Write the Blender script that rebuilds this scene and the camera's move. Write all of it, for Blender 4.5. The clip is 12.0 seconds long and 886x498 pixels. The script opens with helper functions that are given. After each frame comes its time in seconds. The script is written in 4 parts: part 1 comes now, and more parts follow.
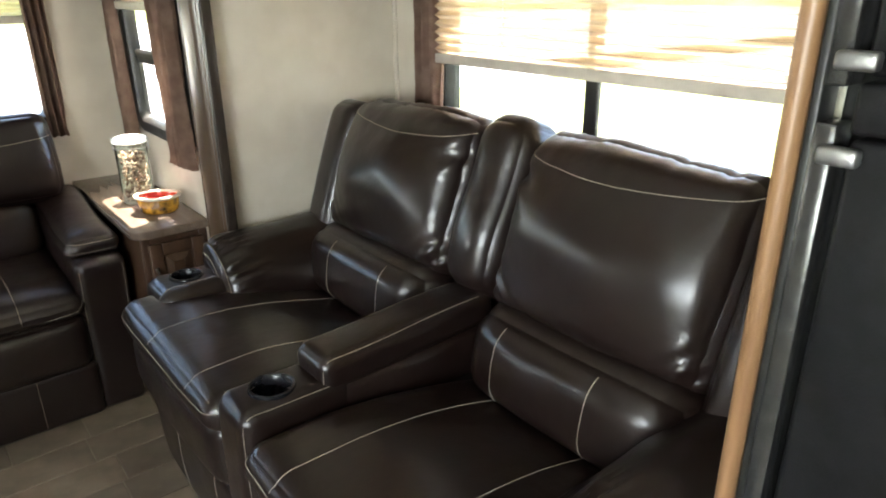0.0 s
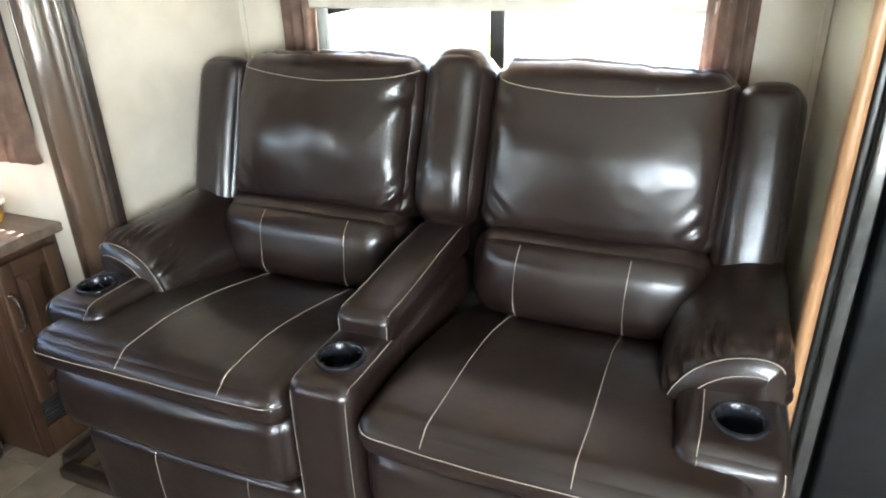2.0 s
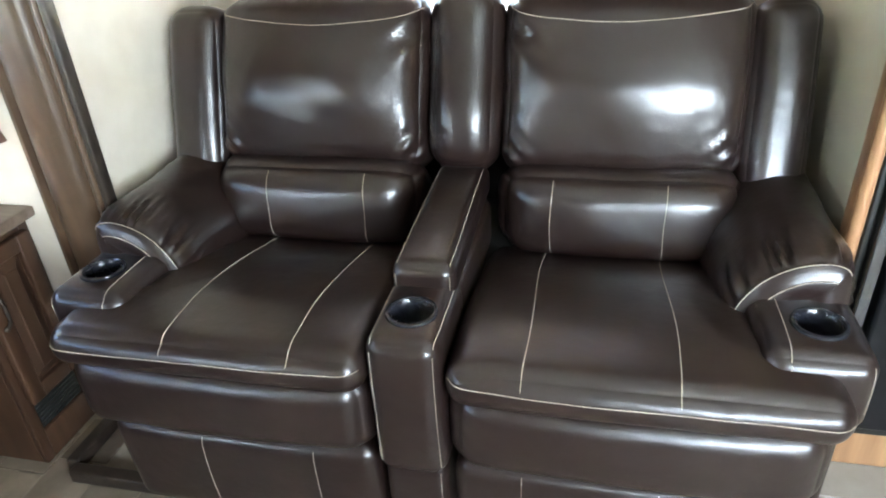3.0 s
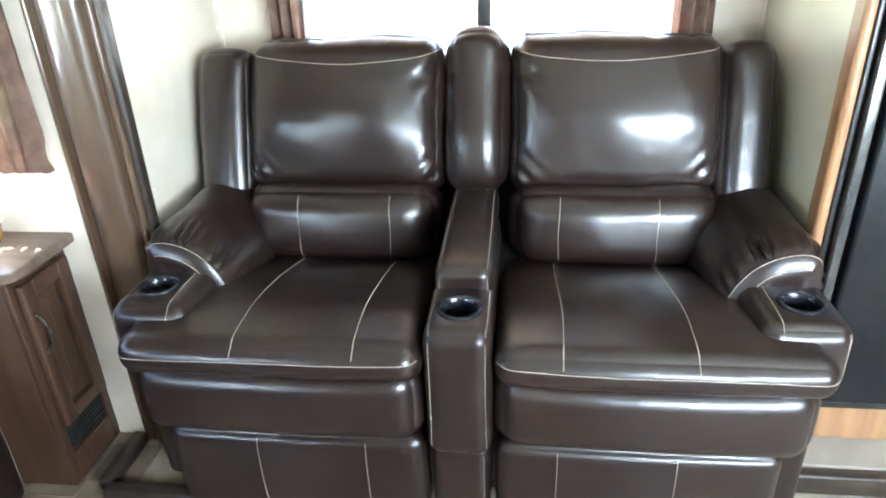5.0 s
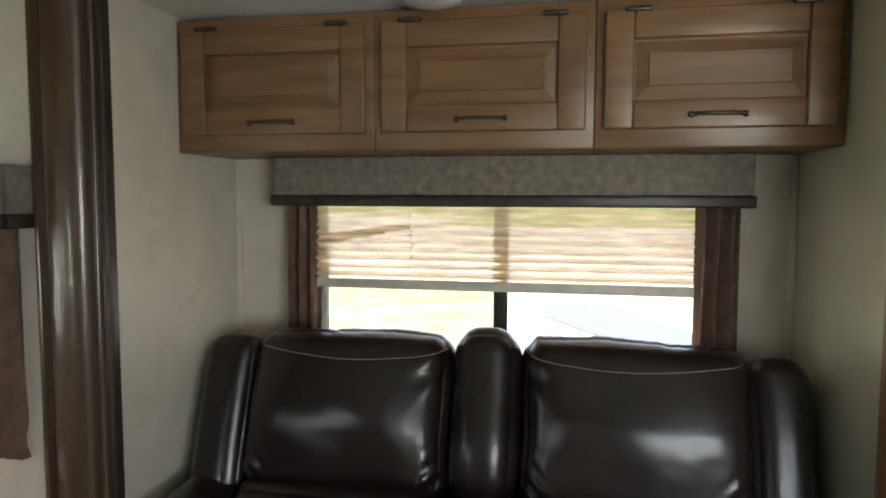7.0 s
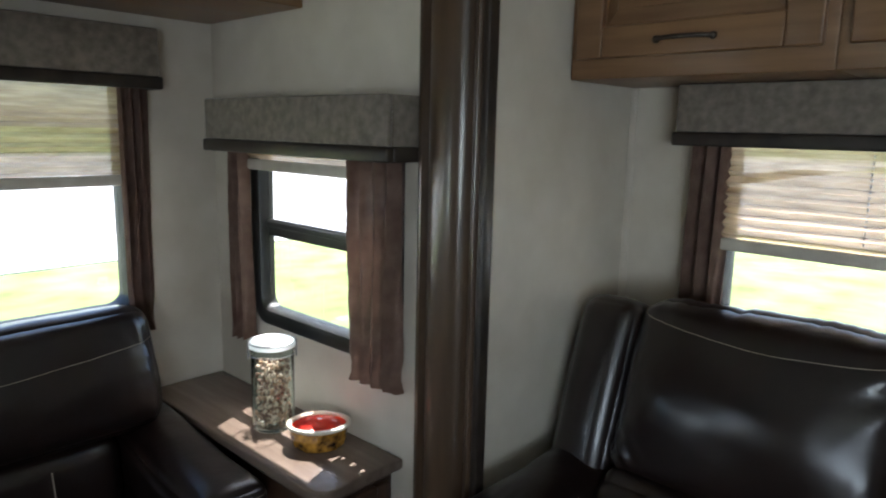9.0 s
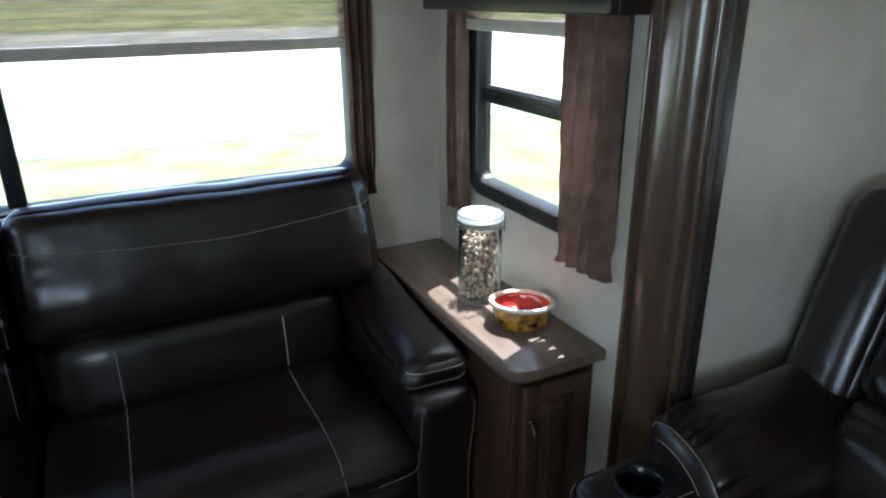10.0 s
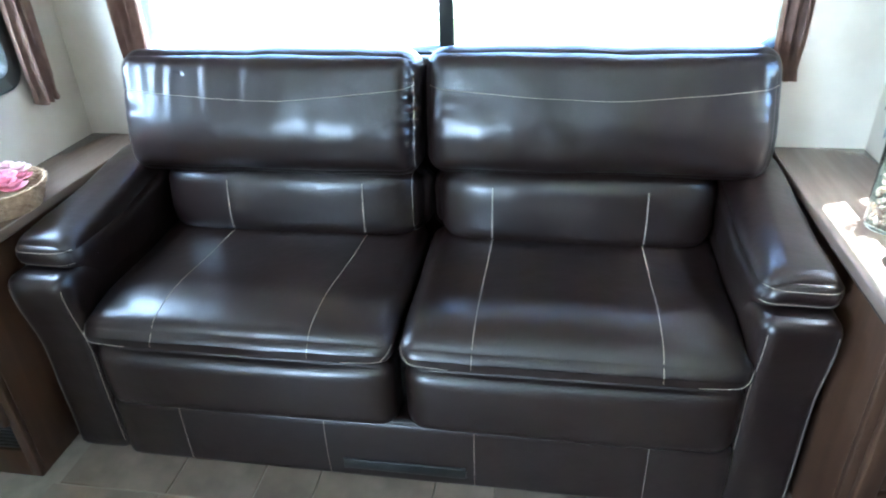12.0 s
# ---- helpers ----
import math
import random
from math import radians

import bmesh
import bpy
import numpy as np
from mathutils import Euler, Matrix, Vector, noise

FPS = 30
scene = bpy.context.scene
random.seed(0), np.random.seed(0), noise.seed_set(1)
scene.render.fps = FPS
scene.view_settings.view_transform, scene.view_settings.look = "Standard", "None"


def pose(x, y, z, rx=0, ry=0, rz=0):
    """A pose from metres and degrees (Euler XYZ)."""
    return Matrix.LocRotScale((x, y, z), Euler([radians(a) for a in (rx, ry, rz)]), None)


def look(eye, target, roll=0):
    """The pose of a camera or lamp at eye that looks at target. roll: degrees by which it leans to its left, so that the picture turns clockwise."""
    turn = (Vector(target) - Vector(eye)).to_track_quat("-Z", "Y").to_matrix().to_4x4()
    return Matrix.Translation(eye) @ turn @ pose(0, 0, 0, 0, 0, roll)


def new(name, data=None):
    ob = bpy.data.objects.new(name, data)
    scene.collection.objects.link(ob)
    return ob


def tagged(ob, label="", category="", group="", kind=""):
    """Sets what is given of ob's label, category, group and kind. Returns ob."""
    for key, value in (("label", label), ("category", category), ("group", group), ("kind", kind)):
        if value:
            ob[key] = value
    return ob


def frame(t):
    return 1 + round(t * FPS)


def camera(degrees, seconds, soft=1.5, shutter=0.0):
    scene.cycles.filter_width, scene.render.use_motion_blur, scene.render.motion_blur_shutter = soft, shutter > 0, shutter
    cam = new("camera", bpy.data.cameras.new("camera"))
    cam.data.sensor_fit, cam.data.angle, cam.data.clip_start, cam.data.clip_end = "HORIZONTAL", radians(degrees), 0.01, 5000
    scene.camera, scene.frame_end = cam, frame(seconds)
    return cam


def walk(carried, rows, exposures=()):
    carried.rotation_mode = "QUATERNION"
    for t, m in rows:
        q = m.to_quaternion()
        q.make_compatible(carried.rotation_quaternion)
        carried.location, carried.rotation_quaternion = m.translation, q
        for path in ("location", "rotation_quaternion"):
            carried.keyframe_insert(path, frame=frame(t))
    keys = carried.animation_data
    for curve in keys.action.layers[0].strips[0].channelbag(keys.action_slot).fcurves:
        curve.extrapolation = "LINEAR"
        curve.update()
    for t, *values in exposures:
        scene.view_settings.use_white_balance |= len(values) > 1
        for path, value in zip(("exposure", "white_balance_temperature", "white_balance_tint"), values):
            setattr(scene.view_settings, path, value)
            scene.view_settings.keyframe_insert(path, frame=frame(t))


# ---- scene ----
cam = camera(67.0, 12.0, soft=1.9, shutter=0.15)
PATH = [
    (0, (-0.042, -0.07, 1.421), (1.132, 1.378, 0.695), -0.4),
    (0.5, (-0.138, 0.105, 1.412), (1.19, 1.364, 0.606), -1.3),
    (1, (-0.226, 0.218, 1.4), (1.237, 1.276, 0.539), 0.0),
    (1.5, (-0.42, 0.368, 1.398), (1.213, 1.22, 0.62), -0.5),
    (2, (-0.511, 0.49, 1.383), (1.163, 1.186, 0.54), -1.5),
    (2.5, (-0.543, 0.641, 1.372), (1.147, 1.185, 0.452), -2.3),
    (3, (-0.569, 0.798, 1.368), (1.12, 1.21, 0.38), -3.4),
    (3.2, (-0.579, 0.84, 1.379), (1.102, 1.219, 0.364), -3.6),
    (4.8, (-0.795, 0.987, 1.391), (0.983, 1.229, 0.508), -2.4),
    (5, (-0.809, 0.988, 1.39), (0.975, 1.214, 0.514), -2.1),
    (5.5, (-0.798, 0.981, 1.452), (1.039, 1.221, 0.698), -2.6),
    (6, (-0.773, 0.935, 1.483), (1.171, 1.187, 1.085), -2.7),
    (6.5, (-0.744, 0.904, 1.449), (1.226, 1.206, 1.282), -0.4),
    (6.7, (-0.71, 0.893, 1.471), (1.257, 1.222, 1.322), -0.2),
    (8.3, (-0.513, 0.977, 1.496), (1.272, 1.839, 1.231), 0.9),
    (8.5, (-0.483, 1.003, 1.491), (1.234, 1.994, 1.229), 0.7),
    (9, (-0.363, 1.078, 1.48), (1.089, 2.409, 1.131), 1.3),
    (9.5, (-0.333, 1.119, 1.474), (0.83, 2.672, 0.99), 1.1),
    (10, (-0.228, 1.138, 1.448), (0.609, 2.809, 0.735), -0.5),
    (10.5, (-0.138, 1.148, 1.421), (0.372, 2.866, 0.534), -1.8),
    (11, (-0.117, 1.143, 1.408), (0.116, 2.9, 0.481), -2.4),
    (11.5, (-0.106, 1.138, 1.406), (-0.159, 2.886, 0.436), -2.7),
    (12, (-0.153, 1.127, 1.403), (-0.455, 2.837, 0.412), -2.4),
]
walk(cam, [(t, look(eye, target, roll)) for t, eye, target, roll in PATH],
     [(0, 3.0, 7000, 11), (1.0, 3.6, 6800, 11), (2.5, 4.05, 6350, 10), (3.0, 4.2, 6200, 10), (5.0, 4.5, 5950, 9), (5.6, 4.25, 6150, 9), (6.5, 2.1, 6850, 12),
      (8.5, 1.7, 6300, 12), (9.0, 1.6, 6050, 11), (9.5, 1.7, 5950, 10), (10, 1.8, 5500, 8), (10.6, 2.55, 5300, 6), (11, 3.1, 5200, 4), (12, 4.5, 5050, 4)])
from mathutils.bvhtree import BVHTree

# ---------------- world, sun and window light ----------------
LEFT_LAMP = -1.755      # in the openings of the left wall's windows
SUN_WAY = Vector((-1.0, -0.43, -2.94)).normalized()
world = bpy.data.worlds.new("sky")
scene.world = world
world.use_nodes = True
wn = world.node_tree.nodes
sky = wn.new("ShaderNodeTexSky")
sky.sky_type = "NISHITA"
sky.sun_disc = False
sky.sun_elevation = math.asin(-SUN_WAY.z)
sky.sun_rotation = math.atan2(-SUN_WAY.x, -SUN_WAY.y)
world.node_tree.links.new(sky.outputs[0], wn["Background"].inputs[0])
wn["Background"].inputs[1].default_value = 0.15
sun = new("sun", bpy.data.lights.new("sun", "SUN"))
sun.data.energy, sun.data.angle, sun.data.color = 5.0, radians(0.5), (1.0, 0.96, 0.90)
sun.matrix_world = look((0, 0, 20), Vector((0, 0, 20)) + SUN_WAY)


def window_light(name, place, target, w, h, power, colour=(0.85, 0.935, 1.0)):
    lamp = new(name, bpy.data.lights.new(name, "AREA"))
    lamp.data.shape, lamp.data.size, lamp.data.size_y = "RECTANGLE", w, h
    lamp.data.energy, lamp.data.color = power, colour
    lamp.matrix_world = look(place, target)
    return lamp


window_light("daylight_front_window", (LEFT_LAMP, -0.675, 1.30), (1.0, -0.4, 0.8), 1.85, 0.70, 9.0)
window_light("daylight_side_window", (LEFT_LAMP, 2.537, 1.16), (1.0, 2.3, 0.7), 0.52, 0.40, 1.0)


# ---------------- materials ----------------
def nodes_of(name):
    m = bpy.data.materials.new(name)
    m.use_nodes = True
    return m, m.node_tree.nodes, m.node_tree.links, m.node_tree.nodes["Principled BSDF"]


def surf(name, c1, c2, scale=6.0, rough=0.5, rvar=0.1, bump=0.1, bscale=200.0, stretch=(1, 1, 1),
         metallic=0.0, coat=0.0, sheen=0.0, detail=6.0, depth=0.002, spec=0.5, vary=0.0):
    m, n, l, b = nodes_of(name)
    co = n.new("ShaderNodeTexCoord")
    mp = n.new("ShaderNodeMapping")
    mp.inputs["Scale"].default_value = stretch
    l.new(co.outputs["Object"], mp.inputs[0])
    big = n.new("ShaderNodeTexNoise")
    big.inputs["Scale"].default_value, big.inputs["Detail"].default_value = scale, detail
    l.new(mp.outputs[0], big.inputs["Vector"])
    ramp = n.new("ShaderNodeValToRGB")
    ramp.color_ramp.elements[0].position, ramp.color_ramp.elements[1].position = 0.32, 0.68
    ramp.color_ramp.elements[0].color, ramp.color_ramp.elements[1].color = (*c1, 1), (*c2, 1)
    l.new(big.outputs[0], ramp.inputs[0])
    colour = ramp.outputs[0]
    if vary:
        info, hsv, rng = n.new("ShaderNodeObjectInfo"), n.new("ShaderNodeHueSaturation"), n.new("ShaderNodeMapRange")
        rng.inputs["To Min"].default_value, rng.inputs["To Max"].default_value = 1 - vary, 1 + vary
        l.new(info.outputs["Random"], rng.inputs["Value"])
        l.new(rng.outputs[0], hsv.inputs["Value"])
        l.new(colour, hsv.inputs["Color"])
        colour = hsv.outputs[0]
    l.new(colour, b.inputs["Base Color"])
    fine = n.new("ShaderNodeTexNoise")
    fine.inputs["Scale"].default_value, fine.inputs["Detail"].default_value = bscale, 3.0
    l.new(mp.outputs[0], fine.inputs["Vector"])
    rr = n.new("ShaderNodeMapRange")
    rr.inputs["To Min"].default_value, rr.inputs["To Max"].default_value = max(rough - rvar, 0.02), rough + rvar
    l.new(big.outputs[0], rr.inputs["Value"])
    l.new(rr.outputs[0], b.inputs["Roughness"])
    bp = n.new("ShaderNodeBump")
    bp.inputs["Strength"].default_value, bp.inputs["Distance"].default_value = bump, depth
    l.new(fine.outputs[0], bp.inputs["Height"])
    l.new(bp.outputs[0], b.inputs["Normal"])
    b.inputs["Metallic"].default_value, b.inputs["Coat Weight"].default_value = metallic, coat
    b.inputs["Sheen Weight"].default_value, b.inputs["Specular IOR Level"].default_value = sheen, spec
    return m


def leather_material(name, c1, c2, rough):
    m, n, l, b = nodes_of(name)
    co = n.new("ShaderNodeTexCoord")
    big = n.new("ShaderNodeTexNoise")
    big.inputs["Scale"].default_value, big.inputs["Detail"].default_value = 5.0, 5.0
    l.new(co.outputs["Object"], big.inputs["Vector"])
    ramp = n.new("ShaderNodeValToRGB")
    ramp.color_ramp.elements[0].color, ramp.color_ramp.elements[1].color = (*c1, 1), (*c2, 1)
    ramp.color_ramp.elements[0].position, ramp.color_ramp.elements[1].position = 0.3, 0.7
    l.new(big.outputs[0], ramp.inputs[0])
    l.new(ramp.outputs[0], b.inputs["Base Color"])
    rr = n.new("ShaderNodeMapRange")
    rr.inputs["To Min"].default_value, rr.inputs["To Max"].default_value = rough - 0.02, rough + 0.03
    l.new(big.outputs[0], rr.inputs["Value"])
    l.new(rr.outputs[0], b.inputs["Roughness"])
    grain = n.new("ShaderNodeTexNoise")
    grain.inputs["Scale"].default_value, grain.inputs["Detail"].default_value = 380.0, 2.0
    l.new(co.outputs["Object"], grain.inputs["Vector"])
    dents = n.new("ShaderNodeTexNoise")
    dents.inputs["Scale"].default_value, dents.inputs["Detail"].default_value = 13.0, 3.0
    l.new(co.outputs["Object"], dents.inputs["Vector"])
    b1, b2 = n.new("ShaderNodeBump"), n.new("ShaderNodeBump")
    b1.inputs["Strength"].default_value, b1.inputs["Distance"].default_value = 0.14, 0.0012
    b2.inputs["Strength"].default_value, b2.inputs["Distance"].default_value = 0.30, 0.008
    l.new(grain.outputs[0], b1.inputs["Height"])
    l.new(dents.outputs[0], b2.inputs["Height"])
    l.new(b2.outputs[0], b1.inputs["Normal"])
    l.new(b1.outputs[0], b.inputs["Normal"])
    b.inputs["Coat Weight"].default_value, b.inputs["Coat Roughness"].default_value = 0.22, 0.16
    b.inputs["Specular IOR Level"].default_value = 0.55
    return m


def wood_material(name, dark, light, along, rough=0.37, bump=0.12, vary=0.08):
    stretch = {"x": (1.2, 14, 14), "y": (14, 1.2, 14), "z": (14, 14, 1.2)}[along]
    m = surf(name, dark, light, 2.2, rough, 0.08, bump, 26, stretch, detail=9, depth=0.001, vary=vary)
    return m


def glass_material(name, tint=(0.95, 0.97, 0.96), rough=0.0):
    m, n, l, b = nodes_of(name)
    b.inputs["Base Color"].default_value = (*tint, 1)
    b.inputs["Transmission Weight"].default_value = 1.0
    b.inputs["Roughness"].default_value, b.inputs["IOR"].default_value = rough, 1.45
    return m


def cloth_material(name, c1, c2, through_light, scale=18.0, bscale=500.0, stretch=(1, 1, 1), sheer=0.0):
    m = surf(name, c1, c2, scale, 0.85, 0.08, 0.35, bscale, stretch, sheen=0.2, depth=0.001, spec=0.2)
    n, l, b = m.node_tree.nodes, m.node_tree.links, m.node_tree.nodes["Principled BSDF"]
    tr, mix = n.new("ShaderNodeBsdfTranslucent"), n.new("ShaderNodeMixShader")
    l.new(b.inputs["Base Color"].links[0].from_socket, tr.inputs["Color"])
    mix.inputs[0].default_value = through_light
    l.new(b.outputs[0], mix.inputs[1])
    l.new(tr.outputs[0], mix.inputs[2])
    out = mix
    if sheer:
        clear, out = n.new("ShaderNodeBsdfTransparent"), n.new("ShaderNodeMixShader")
        out.inputs[0].default_value = sheer
        l.new(mix.outputs[0], out.inputs[1])
        l.new(clear.outputs[0], out.inputs[2])
    l.new(out.outputs[0], n["Material Output"].inputs[0])
    return m


LEATHER = leather_material("brown_leather", (0.0105, 0.0054, 0.0043), (0.0145, 0.0079, 0.0063), 0.31)
THREAD = surf("tan_thread", (0.30, 0.255, 0.205), (0.42, 0.365, 0.30), 300, 0.7, 0.1, 0.3, 900)
WALL = surf("cream_wall_vinyl", (0.59, 0.53, 0.44), (0.66, 0.60, 0.51), 9, 0.55, 0.08, 0.25, 260)
PANEL = surf("glossy_cream_panel", (0.55, 0.53, 0.41), (0.62, 0.60, 0.48), 5, 0.32, 0.03, 0.08, 60, coat=1.0, spec=1.0)
PANEL.node_tree.nodes["Principled BSDF"].inputs["Coat Roughness"].default_value = 0.24
PANEL.node_tree.nodes["Principled BSDF"].inputs["Coat IOR"].default_value = 1.8
CEILING = surf("white_ceiling_vinyl", (0.78, 0.77, 0.72), (0.84, 0.83, 0.79), 6, 0.6, 0.08, 0.2, 200)
OAK = wood_material("oak_along_y", (0.165, 0.084, 0.036), (0.250, 0.136, 0.063), "y")
OAK_X = wood_material("oak_along_x", (0.165, 0.084, 0.036), (0.250, 0.136, 0.063), "x")
BROWNWOOD = wood_material("brown_glazed_wood", (0.042, 0.021, 0.012), (0.075, 0.038, 0.021), "z", 0.37)
HONEY = wood_material("honey_wood_post", (0.22, 0.115, 0.055), (0.33, 0.188, 0.092), "z", 0.37)
DARKWOOD = wood_material("dark_glazed_wood", (0.056, 0.032, 0.017), (0.088, 0.052, 0.028), "z", 0.37, 0.05)
DARKWOOD.node_tree.nodes["Principled BSDF"].inputs["Coat Weight"].default_value = 0.7
DARKWOOD.node_tree.nodes["Principled BSDF"].inputs["Coat Roughness"].default_value = 0.14
TOPWOOD = wood_material("dark_table_top", (0.125, 0.090, 0.068), (0.180, 0.132, 0.102), "y", 0.185)
HANDLE = surf("dark_bronze", (0.06, 0.050, 0.040), (0.13, 0.11, 0.09), 60, 0.39, 0.1, 0.1, 300, metallic=0.8)
STEEL = surf("brushed_silver", (0.26, 0.26, 0.26), (0.36, 0.36, 0.355), 40, 0.37, 0.08, 0.1, 300, metallic=0.9)
BLACK = surf("black_window_frame", (0.010, 0.011, 0.010), (0.022, 0.022, 0.020), 20, 0.4, 0.1, 0.1, 300)
FRIDGE = surf("textured_black_door", (0.006, 0.006, 0.0065), (0.011, 0.011, 0.012), 30, 0.335, 0.04, 0.25, 420, spec=0.28)
STRIP = surf("dull_silver_strip", (0.10, 0.10, 0.10), (0.14, 0.14, 0.137), 40, 0.20, 0.04, 0.1, 300, metallic=0.8)
GLASS = glass_material("window_glass")
VALANCE = cloth_material("woven_beige_fabric", (0.155, 0.128, 0.100), (0.26, 0.222, 0.18), 0.0, 40, 500)
BAND = surf("dark_brown_band", (0.018, 0.013, 0.010), (0.04, 0.028, 0.02), 20, 0.39, 0.1, 0.1, 300)
CURTAIN = cloth_material("mauve_brown_curtain", (0.225, 0.138, 0.102), (0.315, 0.208, 0.160), 0.40, 25, 600, sheer=0.09)
SHADE = cloth_material("pleated_shade_cloth", (0.42, 0.295, 0.18), (0.62, 0.48, 0.33), 0.55, 14, 400, (0.6, 0.6, 6), 0.10)
RAIL = surf("shade_rail", (0.50, 0.45, 0.38), (0.60, 0.55, 0.47), 20, 0.5, 0.1, 0.1, 300)
GRASS = surf("sunlit_lawn", (0.16, 0.23, 0.05), (0.36, 0.40, 0.15), 1.3, 0.9, 0.05, 0.6, 30, detail=10, depth=0.03)
CONCRETE = surf("pale_concrete", (0.42, 0.43, 0.40), (0.52, 0.53, 0.50), 2, 0.9, 0.05, 0.3, 60)
TILE = surf("stone_look_tile", (0.125, 0.094, 0.068), (0.245, 0.195, 0.148), 7, 0.45, 0.12, 0.3, 90, vary=0.18)
PALEFLOOR = surf("pale_floor_vinyl", (0.22, 0.20, 0.17), (0.31, 0.28, 0.245), 8, 0.4, 0.1, 0.2, 120)
ASPHALT = surf("grey_green_strip", (0.10, 0.125, 0.115), (0.13, 0.155, 0.145), 2, 0.9, 0.05, 0.3, 60)
GRAVEL = surf("pale_gravel", (0.52, 0.50, 0.46), (0.68, 0.66, 0.62), 1.0, 0.95, 0.03, 0.5, 25, depth=0.02)
JOINT = surf("tile_joint", (0.22, 0.19, 0.15), (0.29, 0.25, 0.20), 20, 0.8, 0.05, 0.3, 300)


# ---------------- building helpers ----------------
def mesh_of(name, bm, material, smooth=False):
    me = bpy.data.meshes.new(name)
    bmesh.ops.recalc_face_normals(bm, faces=bm.faces)
    bm.to_mesh(me)
    bm.free()
    for mt in material if isinstance(material, (list, tuple)) else [material]:
        me.materials.append(mt)
    if smooth:
        me.polygons.foreach_set("use_smooth", [True] * len(me.polygons))
        me.set_sharp_from_angle(angle=radians(50))
    return me


def part(name, bm, material, parent=None, label="", smooth=True):
    ob = new(name, mesh_of(name, bm, material, smooth))
    if parent is not None:
        ob.parent = parent
        ob.matrix_parent_inverse = Matrix.Translation(-parent.location)
    return tagged(ob, label)


def thing(name, label, category, group="", kind="", at=(0, 0, 0)):
    ob = new(name)
    ob.location = at
    ob.empty_display_size = 0.1
    return tagged(ob, label, category, group, kind)


def box(bm, x0, x1, y0, y1, z0, z1, bevel=0.0, seg=2):
    made = bmesh.ops.create_cube(bm, size=1.0)["verts"]
    for v in made:
        v.co = Vector(((x0 + x1) / 2 + v.co.x * (x1 - x0), (y0 + y1) / 2 + v.co.y * (y1 - y0), (z0 + z1) / 2 + v.co.z * (z1 - z0)))
    if bevel:
        edges = {e for v in made for e in v.link_edges}
        bmesh.ops.bevel(bm, geom=list(edges), offset=bevel, segments=seg, affect="EDGES", profile=0.5)
    return bm


def boxed(*args, **kw):
    return box(bmesh.new(), *args, **kw)


def plane_frame(axis, at, thick, a0, a1, z0, z1, border, bevel=0.0):
    """A rectangular frame in the plane across axis ('x' or 'y'), from at to at + thick; border: left, right, bottom, top."""
    bm = bmesh.new()
    bl, br, bb, bt = border
    for u0, u1, w0, w1 in ((a0, a0 + bl, z0, z1), (a1 - br, a1, z0, z1), (a0 + bl, a1 - br, z0, z0 + bb), (a0 + bl, a1 - br, z1 - bt, z1)):
        if axis == "x":
            box(bm, at, at + thick, u0, u1, w0, w1, bevel)
        else:
            box(bm, u0, u1, at, at + thick, w0, w1, bevel)
    return bm


def rounded_frame(axis, d0, d1, outer, inner, r_out, r_in, seg=6):
    """A frame between two rounded rectangles (a0, a1, z0, z1), from depth d0 to d1."""
    def ring(rect, r):
        a0, a1, z0, z1 = rect
        pts = []
        for cx, cz, s in ((a1 - r, z1 - r, 0), (a0 + r, z1 - r, 1), (a0 + r, z0 + r, 2), (a1 - r, z0 + r, 3)):
            for k in range(seg + 1):
                a = math.pi / 2 * (s + k / seg)
                pts.append((cx + r * math.cos(a), cz + r * math.sin(a)))
        return pts
    bm = bmesh.new()
    loops = []
    step = (d1 - d0) * 0.12
    mid_rect = tuple(o + (i - o) * 0.12 for o, i in zip(outer, inner))
    mid_in = tuple(o + (i - o) * 0.86 for o, i in zip(outer, inner))
    for rect, r, d in ((outer, r_out, d1), (outer, r_out, d0 + step), (mid_rect, r_out, d0), (mid_in, r_in * 1.1, d0), (inner, r_in, d0 + step * 2), (inner, r_in, d1)):
        loops.append([bm.verts.new((d, a, z) if axis == "x" else (a, d, z)) for a, z in ring(rect, r)])
    loops.append(loops[0])
    for p, q in zip(loops, loops[1:]):
        for k in range(len(p)):
            bm.faces.new((p[k], p[(k + 1) % len(p)], q[(k + 1) % len(p)], q[k]))
    return bm


